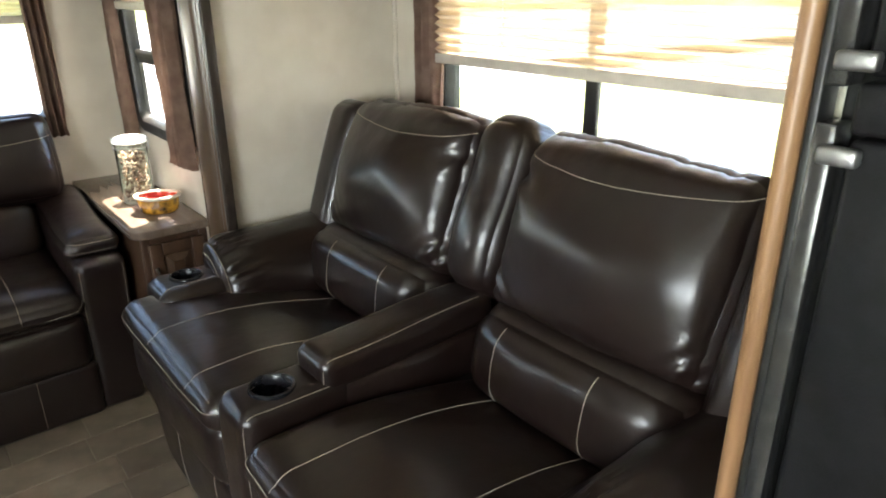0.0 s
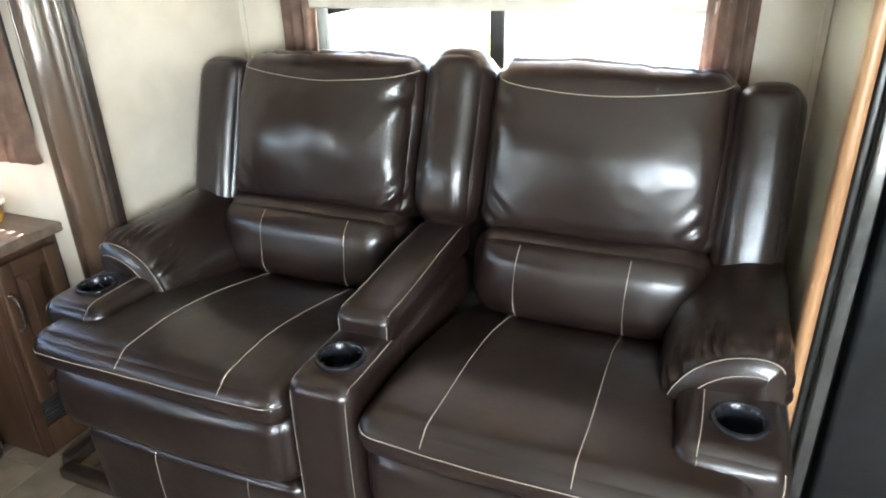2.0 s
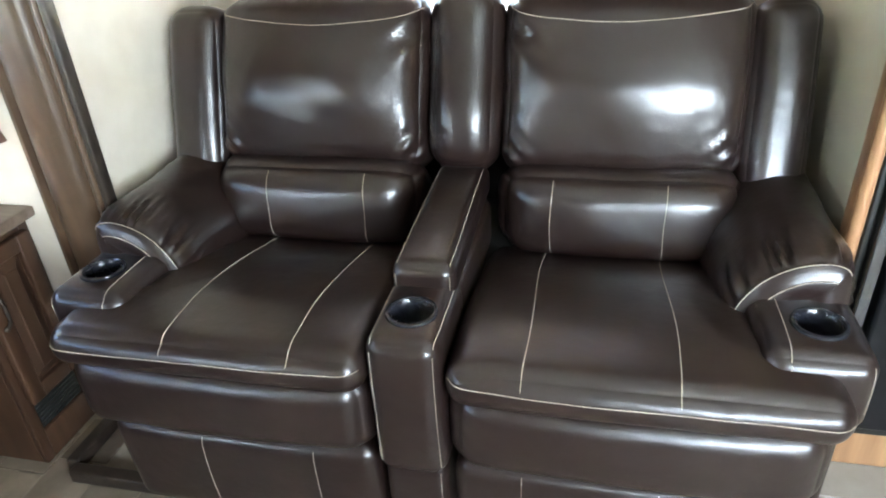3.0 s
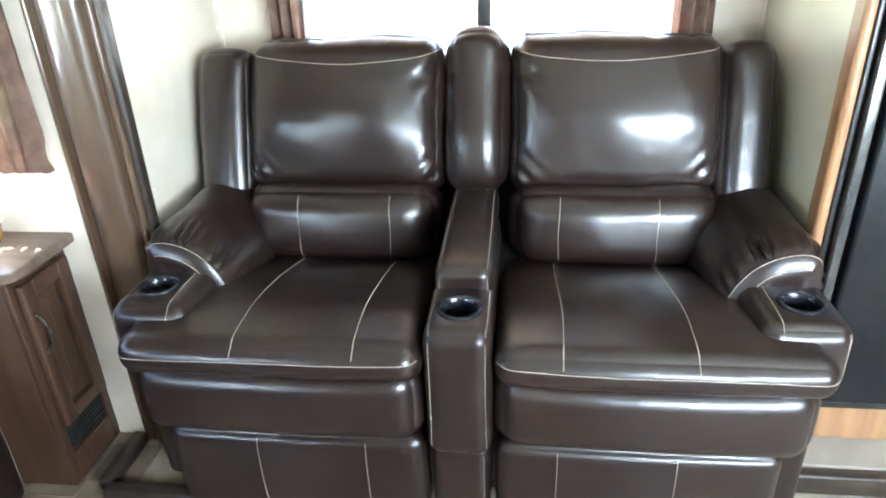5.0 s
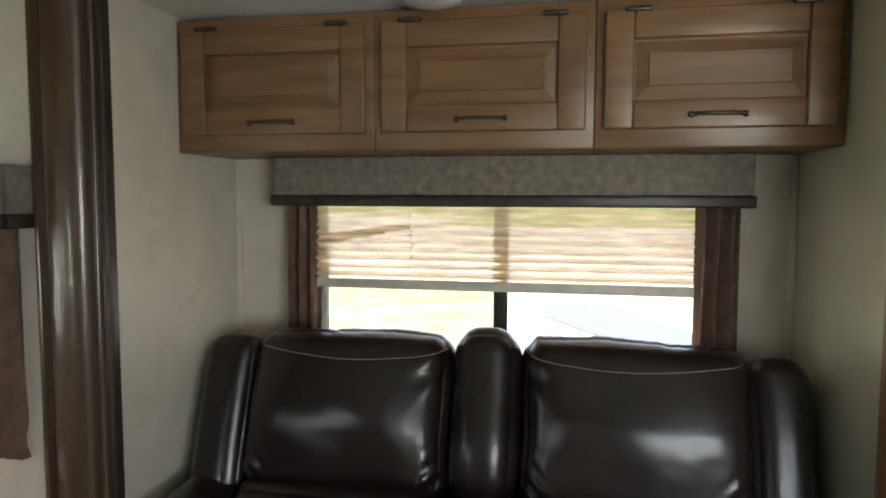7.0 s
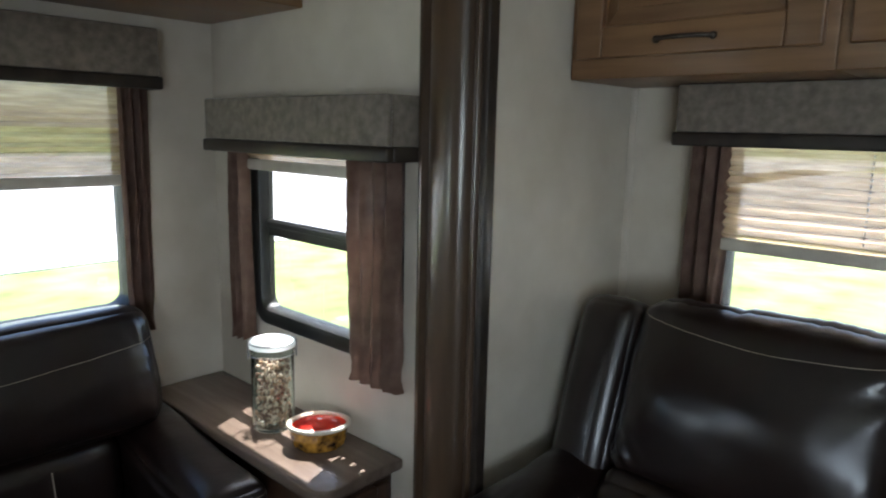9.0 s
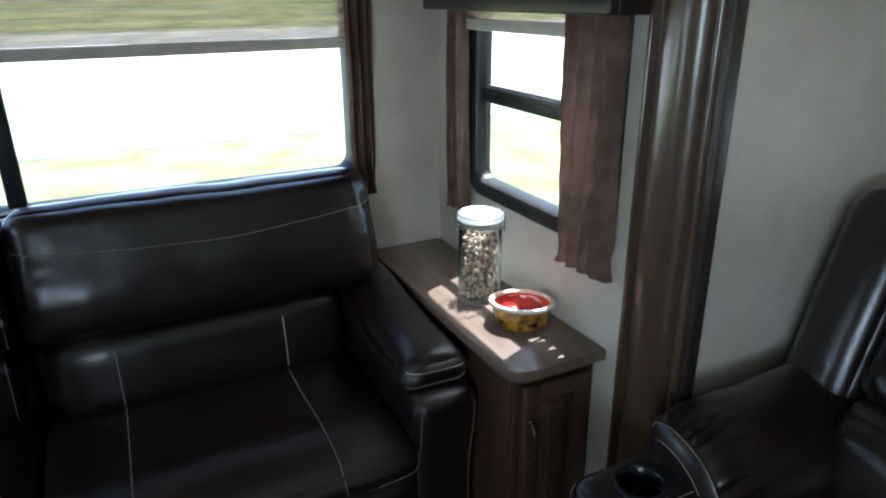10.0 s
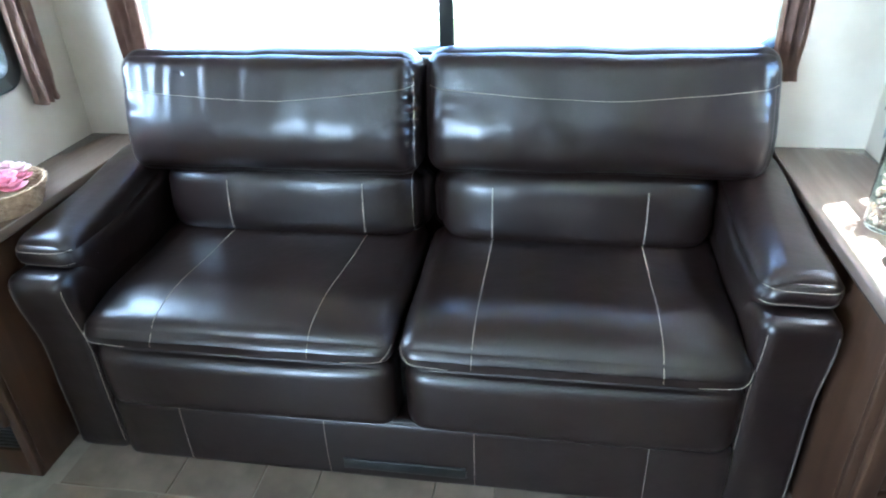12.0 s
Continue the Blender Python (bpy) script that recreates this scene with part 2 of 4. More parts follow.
def puff(size, radius, bulge=(0, 0, 0), cells=18, wrinkle=0.0, seed=0.0, warp=None, m=None):
    """A stuffed, rounded block centred at the origin: size in x, y, z, corner radius, and how far each pair of faces swells."""
    bm = bmesh.new()
    bmesh.ops.create_cube(bm, size=2.0)
    bmesh.ops.subdivide_edges(bm, edges=bm.edges[:], cuts=cells, use_grid_fill=True)
    half = Vector(size) / 2
    for v in bm.verts:
        u = v.co.copy()
        # denser near the edges
        u = Vector([math.sin(c * math.pi / 2) * 0.75 + c * 0.25 for c in u])
        p = Vector((u.x * half.x, u.y * half.y, u.z * half.z))
        inner = Vector([max(-(h - radius), min(h - radius, c)) for c, h in zip(p, half)])
        away = p - inner
        if away.length > 1e-6:
            p = inner + away.normalized() * min(radius, max(abs(away.x), abs(away.y), abs(away.z)))
        q = [1 - c * c for c in u]
        p.x += bulge[0] * u.x * q[1] ** 0.6 * q[2] ** 0.6
        p.y += bulge[1] * u.y * q[0] ** 0.6 * q[2] ** 0.6
        p.z += bulge[2] * u.z * q[0] ** 0.6 * q[1] ** 0.6
        if wrinkle:
            s = 1.6 * noise.noise(Vector((p.x * 7 + seed, p.y * 7, p.z * 7)))
            t = noise.noise(Vector((p.x * 28 + seed, p.y * 28, p.z * 28 + 3)))
            p += p.normalized() * wrinkle * (s + 0.35 * t)
        if warp:
            p = warp(p, u)
        v.co = p
    if m is not None:
        bmesh.ops.transform(bm, matrix=m, verts=bm.verts[:])
    return bm


def smoothstep(a, b, x):
    t = max(0.0, min(1.0, (x - a) / (b - a)))
    return t * t * (3 - 2 * t)


def tube(bm, pts, r, sides=6, cap=True):
    rings = []
    for i, p in enumerate(pts):
        d = (pts[min(i + 1, len(pts) - 1)] - pts[max(i - 1, 0)]).normalized()
        a = d.cross(Vector((0, 0, 1)))
        a = a.normalized() if a.length > 0.1 else d.cross(Vector((1, 0, 0))).normalized()
        b = d.cross(a)
        rings.append([bm.verts.new(p + (a * math.cos(k * 2 * math.pi / sides) + b * math.sin(k * 2 * math.pi / sides)) * r) for k in range(sides)])
    for r0, r1 in zip(rings, rings[1:]):
        for k in range(sides):
            bm.faces.new((r0[k], r0[(k + 1) % sides], r1[(k + 1) % sides], r1[k]))
    if cap and len(rings) > 1:
        bm.faces.new(rings[0][::-1])
        bm.faces.new(rings[-1])


def smooth_line(pts, step=0.006):
    """A rounded line through the given points, evenly cut."""
    pts = [Vector(p) for p in pts]
    out = []
    ext = [pts[0] * 2 - pts[1]] + pts + [pts[-1] * 2 - pts[-2]]
    for i in range(1, len(ext) - 2):
        p0, p1, p2, p3 = ext[i - 1:i + 3]
        n = max(2, int((p2 - p1).length / step))
        for k in range(n):
            t = k / n
            out.append(0.5 * (2 * p1 + (p2 - p0) * t + (2 * p0 - 5 * p1 + 4 * p2 - p3) * t * t + (3 * p1 - p0 - 3 * p2 + p3) * t ** 3))
    out.append(pts[-1])
    return out


def stitches(on, pts, way, parent, r=0.0010, lift=0.0006, name="stitching"):
    """Tan thread laid along pts and pressed against the mesh of on along way, stitch by stitch."""
    tree = BVHTree.FromPolygons([v.co for v in on.data.vertices], [tuple(p.vertices) for p in on.data.polygons])
    way = Vector(way).normalized()
    line = []
    for p in smooth_line(pts):
        hit = tree.ray_cast(p - way * 3.0, way)
        if hit[0] is not None:
            line.append(hit[0] + hit[1] * lift * (1 if hit[1].dot(way) < 0 else -1))
    bm = bmesh.new()
    i = 0
    while i + 1 < len(line):
        seg = line[i:i + 2]
        if (seg[0] - seg[1]).length < 0.05:
            d = seg[1] - seg[0]
            tube(bm, [seg[0], seg[0] + d * 0.5 - way * 0.0004, seg[0] + d * 0.88], r, 5)
        i += 1
    return part(name, bm, THREAD, parent, "tan contrast stitching")


def lathe(profile, sides=32, m=None, closed=False):
    bm = bmesh.new()
    rings = []
    for r, z in profile:
        rings.append([bm.verts.new((r * math.cos(2 * math.pi * k / sides), r * math.sin(2 * math.pi * k / sides), z)) for k in range(sides)])
    for a, b in zip(rings, rings[1:]):
        for k in range(sides):
            bm.faces.new((a[k], a[(k + 1) % sides], b[(k + 1) % sides], b[k]))
    if closed:
        for k in range(sides):
            bm.faces.new((rings[-1][k], rings[-1][(k + 1) % sides], rings[0][(k + 1) % sides], rings[0][k]))
    else:
        bm.faces.new(rings[0][::-1])
        bm.faces.new(rings[-1])
    if m is not None:
        bmesh.ops.transform(bm, matrix=m, verts=bm.verts[:])
    return bm


# ---------------- the shell ----------------
LEFT, RIGHT, REAR, FRONT, TOP = -1.69, 0.735, 3.085, -2.6, 2.32
LOW = -0.04      # the main floor; the slide-out floor stands above it
S0, S1, SX, STOP = 0.26, 2.0, 1.42, 1.985      # the slide-out: its two ends, its outer wall, its ceiling


def wall(name, axis, p0, p1, a0, a1, z0, z1, holes=(), material=None, label="cream vinyl-covered wall"):
    bm = bmesh.new()

    def piece(u0, u1, w0, w1):
        if u1 - u0 > 1e-4 and w1 - w0 > 1e-4:
            if axis == "x":
                box(bm, p0, p1, u0, u1, w0, w1)
            else:
                box(bm, u0, u1, p0, p1, w0, w1)
    at = a0
    for h0, h1, w0, w1 in sorted(holes):
        piece(at, h0, z0, z1)
        piece(h0, h1, z0, w0)
        piece(h0, h1, w1, z1)
        at = h1
    piece(at, a1, z0, z1)
    ob = part(name, bm, material or WALL, None, "", False)
    return tagged(ob, label, "wall", "", "structure")


SIDE_HOLE = (2.24, 2.835, 0.915, 1.50)
REAR_HOLE = (-1.425, 0.46, 0.918, 1.64)
FRONT_HOLE = (-1.65, 0.30, 0.92, 1.68)
SLIDE_HOLE = (0.50, 1.72, 0.92, 1.595)
wall("wall_rear", "y", REAR, REAR + 0.06, LEFT - 0.06, RIGHT + 0.06, LOW - 0.02, TOP, [REAR_HOLE])
wall("wall_right_rear", "x", RIGHT, RIGHT + 0.035, S1 + 0.05, REAR, LOW - 0.02, TOP, [SIDE_HOLE])
wall("wall_right_header", "x", RIGHT, RIGHT + 0.06, FRONT, S1 + 0.06, STOP + 0.04, TOP)
wall("wall_left", "x", LEFT - 0.06, LEFT, FRONT, REAR, LOW - 0.02, TOP, [FRONT_HOLE, SIDE_HOLE])
# never in view: closes the room, made dark to dim the leather's reflections
wall("wall_front", "y", FRONT - 0.06, FRONT, LEFT - 0.06, SX + 0.06, LOW - 0.02, TOP, (), BROWNWOOD, "unseen closing wall, dark brown to dim the leather's reflections")
wall("wall_slide_outer", "x", SX, SX + 0.05, FRONT, S1, LOW - 0.02, STOP, [SLIDE_HOLE])
wall("wall_slide_end", "y", S1, S1 + 0.05, RIGHT + 0.001, SX + 0.05, LOW - 0.02, STOP)
wall("wall_slide_partition", "y", S0 - 0.02, S0, 0.80, SX, LOW - 0.02, STOP, (), PANEL, "glossy cream side panel of the refrigerator enclosure")
tagged(part("ceiling", boxed(LEFT - 0.06, RIGHT + 0.06, FRONT - 0.06, REAR + 0.06, TOP, TOP + 0.05), CEILING, None, "", False), "white vinyl ceiling", "ceiling", "", "structure")
tagged(part("ceiling_slide", boxed(RIGHT, SX + 0.175, FRONT, S1 + 0.05, STOP, STOP + 0.04), CEILING, None, "", False), "white vinyl ceiling of the slide-out", "ceiling", "", "structure")
floor = tagged(part("floor", boxed(LEFT - 0.06, RIGHT, FRONT - 0.06, REAR + 0.06, -0.12, LOW - 0.004), JOINT, None, "", False), "stone-look tile floor in brown and beige", "floor", "", "structure")
tagged(part("floor_slide", boxed(0.672, SX + 0.05, FRONT, S1 - 0.03, LOW, 0.03), PALEFLOOR, None, "", False), "raised floor of the slide-out", "floor", "", "structure")


def window(name, axis, inner, outer, hole, bars, label):
    """A dark-framed window in a wall's hole: frame, bars and one pane per bay; bars: ('up', place) or ('across', height)."""
    a0, a1, z0, z1 = hole
    lo, hi = min(inner, outer), max(inner, outer)
    side = 1 if outer > inner else -1
    w = thing(name, label, "window", "", "structure")
    depth0 = inner - side * 0.012
    part("window_frame", rounded_frame(axis, depth0, outer, (a0 - 0.03, a1 + 0.03, z0 - 0.026, z1 + 0.03), (a0 + 0.025, a1 - 0.025, z0 + 0.025, z1 - 0.025), 0.06, 0.04), BLACK, w, "black moulded window frame with rounded corners")
    mid = (inner + outer) / 2
    spans = [a0 + 0.025, a1 - 0.025]
    heights = [z0 + 0.025, z1 - 0.025]
    for kind, at, t in bars:
        bm = bmesh.new()
        if kind == "up":
            ends = (at - t / 2, at + t / 2, heights[0], heights[-1])
            spans.insert(1, at)
        else:
            ends = (spans[0], spans[-1], at - t / 2, at + t / 2)
            heights.insert(1, at)
        u0, u1, w0, w1 = ends
        box(bm, *((mid - 0.006, mid + 0.014, u0, u1) if axis == "x" else (u0, u1, mid - 0.012, mid + 0.012)), w0, w1, 0.005)
        if kind == "across":
            box(bm, *((mid - 0.012, mid - 0.005, u0, u1) if axis == "x" else (u0, u1, mid - 0.02, mid - 0.011)), w0 + t * 0.55, w1 - t * 0.1, 0.003)
        part("mullion", bm, BLACK, w)
    for s0, s1 in zip(spans, spans[1:]):
        for h0, h1 in zip(heights, heights[1:]):
            bm = boxed(*((mid - 0.002, mid + 0.002, s0, s1) if axis == "x" else (s0, s1, mid - 0.002, mid + 0.002)), h0, h1)
            part("pane", bm, GLASS, w, "clear glass", False).visible_shadow = False
    return w


window("window_1", "x", SX, SX + 0.05, SLIDE_HOLE, [("up", 1.113, 0.045)], "wide black-framed window behind the reclining loveseat")
window("window_2", "x", RIGHT, RIGHT + 0.035, SIDE_HOLE, [("across", 1.183, 0.050)], "small black-framed window with a crossbar above the side table")
window("window_3", "y", REAR, REAR + 0.06, REAR_HOLE, [("up", -0.465, 0.045)], "wide black-framed rear window behind the sofa")
window("window_5", "x", LEFT, LEFT - 0.06, FRONT_HOLE, [], "black-framed window in the wall across from the refrigerator")
window("window_4", "x", LEFT, LEFT - 0.06, SIDE_HOLE, [("across", 1.178, 0.062)], "small black-framed window with a crossbar over the far side table")


def pleated_shade(name, axis, at, a0, a1, z0, z1, label, cord=None):
    """A pleated shade between two heights, with its bottom rail, head rail and lift cord."""
    s = thing(name, label, "window shade")
    bm = bmesh.new()
    pitch = 0.026
    n = max(2, int(round((z1 - z0 - 0.03) / (pitch / 2))))
    rows = []
    for i in range(n + 1):
        z = z0 + 0.03 + (z1 - z0 - 0.03) * i / n
        stack = smoothstep(0.62, 0.40, i / n)
        d = (0.003 + 0.011 * stack) if i % 2 else -0.001 - 0.005 * stack
        row = []
        for k in range(25):
            a = a0 + (a1 - a0) * k / 24
            sag = 0.0015 * noise.noise(Vector((a * 6, z * 20, at)))
            row.append(bm.verts.new((at - d, a, z + sag) if axis == "x" else (a, at - d, z + sag)))
        rows.append(row)
    for r0, r1 in zip(rows, rows[1:]):
        for k in range(24):
            bm.faces.new((r0[k], r0[k + 1], r1[k + 1], r1[k]))
    part("pleated_cloth", bm, SHADE, s, "", False)
    if cord is not None:
        bm = bmesh.new()
        z = z0 + 0.05
        while z < z1 - 0.02:
            box(bm, at - 0.018, at - 0.0145, cord - 0.002, cord + 0.002, z, z + 0.008, 0.001, 1)
            z += pitch / 2
        part("lift_cord", bm, RAIL, s, "pale lift cord showing between the pleats")
    for nm, w0, w1 in (("bottom_rail", z0, z0 + 0.03), ("head_rail", z1 - 0.005, z1 + 0.025)):
        part(nm, boxed(*((at - 0.014, at + 0.006, a0, a1) if axis == "x" else (a0, a1, at - 0.014, at + 0.006)), w0, w1, 0.004), RAIL, s)
    return s


def curtain(name, axis, at, a0, a1, z0, z1, folds, seed, label, group):
    """A gathered side curtain: folds along its width, pinched at the hem."""
    rng = random.Random(seed)
    ph = [rng.uniform(0, 6.28) for _ in range(4)]
    bm = bmesh.new()
    nu, nz = folds * 10, 26
    front, back = [], []
    for i in range(nz + 1):
        f = i / nz
        z = z0 + (z1 - z0) * f
        pinch = 1 - 0.16 * math.exp(-((f - 0.05) / 0.05) ** 2) + 0.05 * math.exp(-(f / 0.03) ** 2)
        r0, r1 = [], []
        for k in range(nu + 1):
            u = k / nu
            a = (a0 + a1) / 2 + (a1 - a0) * (u - 0.5) * pinch
            d = 0.019 * math.sin(u * folds * 2 * math.pi + ph[0] + 0.7 * math.sin(f * 2 + ph[1])) + 0.006 * math.sin(u * folds * 4.3 * math.pi + ph[2] + f * 3)
            d += 0.003 * noise.noise(Vector((u * 5, f * 14, seed)))
            zz = z + (0.006 * math.sin(u * folds * 2 * math.pi + ph[3]) if i == 0 else 0)
            for row, off in ((r0, 0), (r1, 0.003)):
                row.append(bm.verts.new((at + d + off, a, zz) if axis == "x" else (a, at + d + off, zz)))
        front.append(r0)
        back.append(r1)
    for rows in (front, back):
        for p, q in zip(rows, rows[1:]):
            for k in range(nu):
                bm.faces.new((p[k], p[k + 1], q[k + 1], q[k]))
    ob = part(name, bm, CURTAIN, None)
    return tagged(ob, label, "curtain", group)


def valance(name, axis, face, wall_at, a0, a1, z0, z1, label, band=0.034):
    """A padded box valance: front board and two returns of fabric, with a dark band along the lower edge."""
    v = thing(name, label, "valance", "box valances")
    lo, hi = min(face, wall_at), max(face, wall_at)
    t = 0.018
    side = 1 if wall_at > face else -1
    front = (face, face + side * t)
    f0, f1 = min(front), max(front)
    ret = (f1, hi) if side > 0 else (lo, f0)
    for nm, w0, w1, mt, grow, lab in (("fabric_front", z0 + band, z1, VALANCE, 0, ""), ("band", z0, z0 + band, BAND, 0.006, "dark brown lower band")):
        bm = bmesh.new()
        g = grow
        if axis == "x":
            box(bm, f0 - (g if side > 0 else 0), f1 + (g if side < 0 else 0), a0 - g, a1 + g, w0, w1, 0.005)
            box(bm, ret[0], ret[1] - 0.001, a0 - g, a0 + t, w0, w1, 0.003)
            box(bm, ret[0], ret[1] - 0.001, a1 - t, a1 + g, w0, w1, 0.003)
        else:
            box(bm, a0 - g, a1 + g, f0 - (g if side > 0 else 0), f1 + (g if side < 0 else 0), w0, w1, 0.005)
            box(bm, a0 - g, a0 + t, ret[0], ret[1] - 0.001, w0, w1, 0.003)
            box(bm, a1 - t, a1 + g, ret[0], ret[1] - 0.001, w0, w1, 0.003)
        part(nm, bm, mt, v, lab)
    return v


valance("box_valance", "x", 1.30, SX, 0.405, 1.815, 1.456, 1.606, "grey-beige fabric box valance over the loveseat window")
valance("box_valance", "x", 0.62, RIGHT, 2.15, 2.93, 1.408, 1.555, "grey-beige fabric box valance over the side table window")
valance("box_valance", "y", 2.97, REAR, -1.47, 0.515, 1.575, 1.74, "grey-beige fabric box valance over the rear window")
valance("box_valance", "x", -1.575, LEFT, 2.15, 2.93, 1.408, 1.555, "grey-beige fabric box valance over the far window")
pleated_shade("pleated_shade", "x", 1.378, 0.52, 1.70, 1.195, 1.565, "half-lowered tan pleated shade in front of the wide window", 1.385)
pleated_shade("pleated_shade", "y", 3.055, -1.39, 0.43, 1.305, 1.66, "half-lowered tan pleated shade at the rear window")
pleated_shade("pleated_shade", "x", 0.721, 2.24, 2.87, 1.355, 1.44, "raised tan pleated shade at the side table window")
pleated_shade("pleated_shade", "x", -1.667, 2.24, 2.87, 1.355, 1.44, "raised tan pleated shade at the far window")
for ax, at, a0, a1, z0, z1, fo, sd, lab in (
        ("x", 1.37, 1.69, 1.80, 0.86, 1.54, 3, 1, "narrow mauve-brown curtain beside the loveseat window"),
        ("x", 1.37, 0.42, 0.545, 0.86, 1.54, 3, 2, "narrow mauve-brown curtain beside the loveseat window"),
        ("x", 0.692, 2.185, 2.362, 0.850, 1.5, 4, 3, "mauve-brown curtain over the near edge of the side window"),
        ("x", 0.700, 2.845, 2.93, 0.835, 1.5, 3, 4, "mauve-brown curtain at the corner side window"),
        ("y", 3.045, 0.42, 0.50, 0.865, 1.68, 3, 5, "mauve-brown curtain at the end of the rear window"),
        ("y", 3.045, -1.465, -1.375, 0.865, 1.68, 3, 6, "mauve-brown curtain at the far end of the rear window"),
        ("x", -1.655, 2.845, 2.93, 0.835, 1.5, 3, 7, "mauve-brown curtain at the far corner window"),
        ("x", -1.650, 2.175, 2.345, 0.835, 1.5, 4, 8, "mauve-brown curtain over the far window's edge")):
    curtain("curtain", ax, at, a0, a1, z0, z1, fo, sd, lab, "side curtains")


# ---------------- the slide-out's trim ----------------
def fluted_post():
    t = thing("trim_post", "tall dark-glazed fluted wooden trim board at the slide-out's edge", "trim", "", "structure")
    prof = [(2.145, 0.735), (2.145, 0.712), (2.134, 0.703), (2.126, 0.703), (2.121, 0.713), (2.115, 0.702), (2.109, 0.713), (2.102, 0.702),
            (2.092, 0.695), (2.074, 0.688), (2.052, 0.685), (2.030, 0.688), (2.012, 0.695), (2.003, 0.703), (1.997, 0.713), (1.991, 0.702),
            (1.985, 0.713), (1.979, 0.702), (1.968, 0.699), (1.961, 0.706), (1.961, 0.735)]
    bm = bmesh.new()
    for z in (LOW, STOP + 0.12):
        for y, x in prof:
            bm.verts.new((x, y, z))
    bm.verts.ensure_lookup_table()
    n = len(prof)
    for k in range(n):
        bm.faces.new((bm.verts[k], bm.verts[(k + 1) % n], bm.verts[n + (k + 1) % n], bm.verts[n + k]))
    bm.faces.new([bm.verts[k] for k in range(n)])
    bm.faces.new([bm.verts[n + k] for k in range(n)])
    part("fluted_board", bm, DARKWOOD, t)
    part("edge_seal", boxed(0.703, 0.7355, 1.943, 1.9605, LOW, STOP, 0.004), BAND, t, "dark rubber edge seal")


fluted_post()

# ---------------- outdoors ----------------
tagged(part("ground", boxed(-400, 400, -400, 400, -1.2, -1.1), GRASS, None, "", False), "sunlit green lawn around the trailer", "ground", "", "structure")
tagged(part("road", boxed(-90, 90, 14.0, 60, -1.1, -1.07), GRAVEL, None, "", False), "pale sunlit gravel road beyond the lawn", "road", "", "structure")
tagged(part("road_side", boxed(18.0, 60, -90, 17.4, -1.1, -1.07), GRAVEL, None, "", False), "pale sunlit gravel road beside the lawn", "road", "", "structure")
tagged(part("pavement", boxed(4.5, 17.9, -14, 2.25, -1.1, -1.07), CONCRETE, None, "", False), "pale concrete pad outside the window", "pavement", "", "structure")
bm = bmesh.new()
quad = ((16.1, 1.45), (16.4, 0.36), (6.8, -3.8), (4.7, -3.8), (13.7, 1.42))
low, high = [[bm.verts.new((x, y, z)) for x, y in quad] for z in (-1.068, -1.05)]
for k in range(5):
    bm.faces.new((low[k], low[(k + 1) % 5], high[(k + 1) % 5], high[k]))
bm.faces.new(low[::-1])
bm.faces.new(high)
tagged(part("pavement_strip", bm, ASPHALT, None, "", False), "grey-green strip across the concrete pad", "pavement", "", "structure")


# ---------------- the reclining loveseat ----------------
def cup_ring(x, y, z, parent, r=0.046):
    prof = [(r - 0.008, z - 0.075), (r - 0.006, z - 0.02), (r - 0.005, z + 0.003), (r - 0.001, z + 0.007), (r + 0.004, z + 0.006), (r + 0.006, z), (r + 0.004, z - 0.006)]
    bm = bmesh.new()
    sides, rings = 36, []
    for q, h in prof:
        rings.append([bm.verts.new((x + q * math.cos(2 * math.pi * k / sides), y + q * math.sin(2 * math.pi * k / sides), h)) for k in range(sides)])
    for a, b in zip(rings, rings[1:]):
        for k in range(sides):
            bm.faces.new((a[k], a[(k + 1) % sides], b[(k + 1) % sides], b[k]))
    bm.faces.new(rings[0])
    return part("cup_holder", bm, CUP, parent, "glossy black plastic cup holder")


def open_top(bm, x, y, r, z):
    """Cuts the cover away where a cup holder sits."""
    gone = [f for f in bm.faces if f.normal.z > 0.3 and f.calc_center_median().z > z and (f.calc_center_median().xy - Vector((x, y))).length < r]
    bmesh.ops.delete(bm, geom=gone, context="FACES")
    return bm


CUP = surf("black_cup_plastic", (0.008, 0.009, 0.012), (0.015, 0.016, 0.02), 20, 0.2, 0.05, 0.05, 300)
MID = 1.115


def taper_y(p, u):
    """Lumbar rolls thin out and pinch towards their ends."""
    k = abs(u.y) ** 5
    p.x += (0.030 if u.x < 0 else 0.0) * k
    p.z -= 0.010 * k * u.z + 0.0016 * math.sin(p.z * 210) * k
    return p


def taper_x(p, u):
    k = abs(u.x) ** 6
    p.y += (0.045 if u.y < 0 else 0.0) * k
    p.z -= 0.030 * k * u.z + 0.0016 * math.sin(p.z * 210) * k
    return p


def thread(line, parent):
    """Tan thread along a line that already lies on the cover, stitch by stitch."""
    bm = bmesh.new()
    for p, q in zip(line, line[1:]):
        tube(bm, [p, p + (q - p) * 0.88], 0.0011, 5)
    return part("stitching", bm, THREAD, parent, "tan contrast stitching")


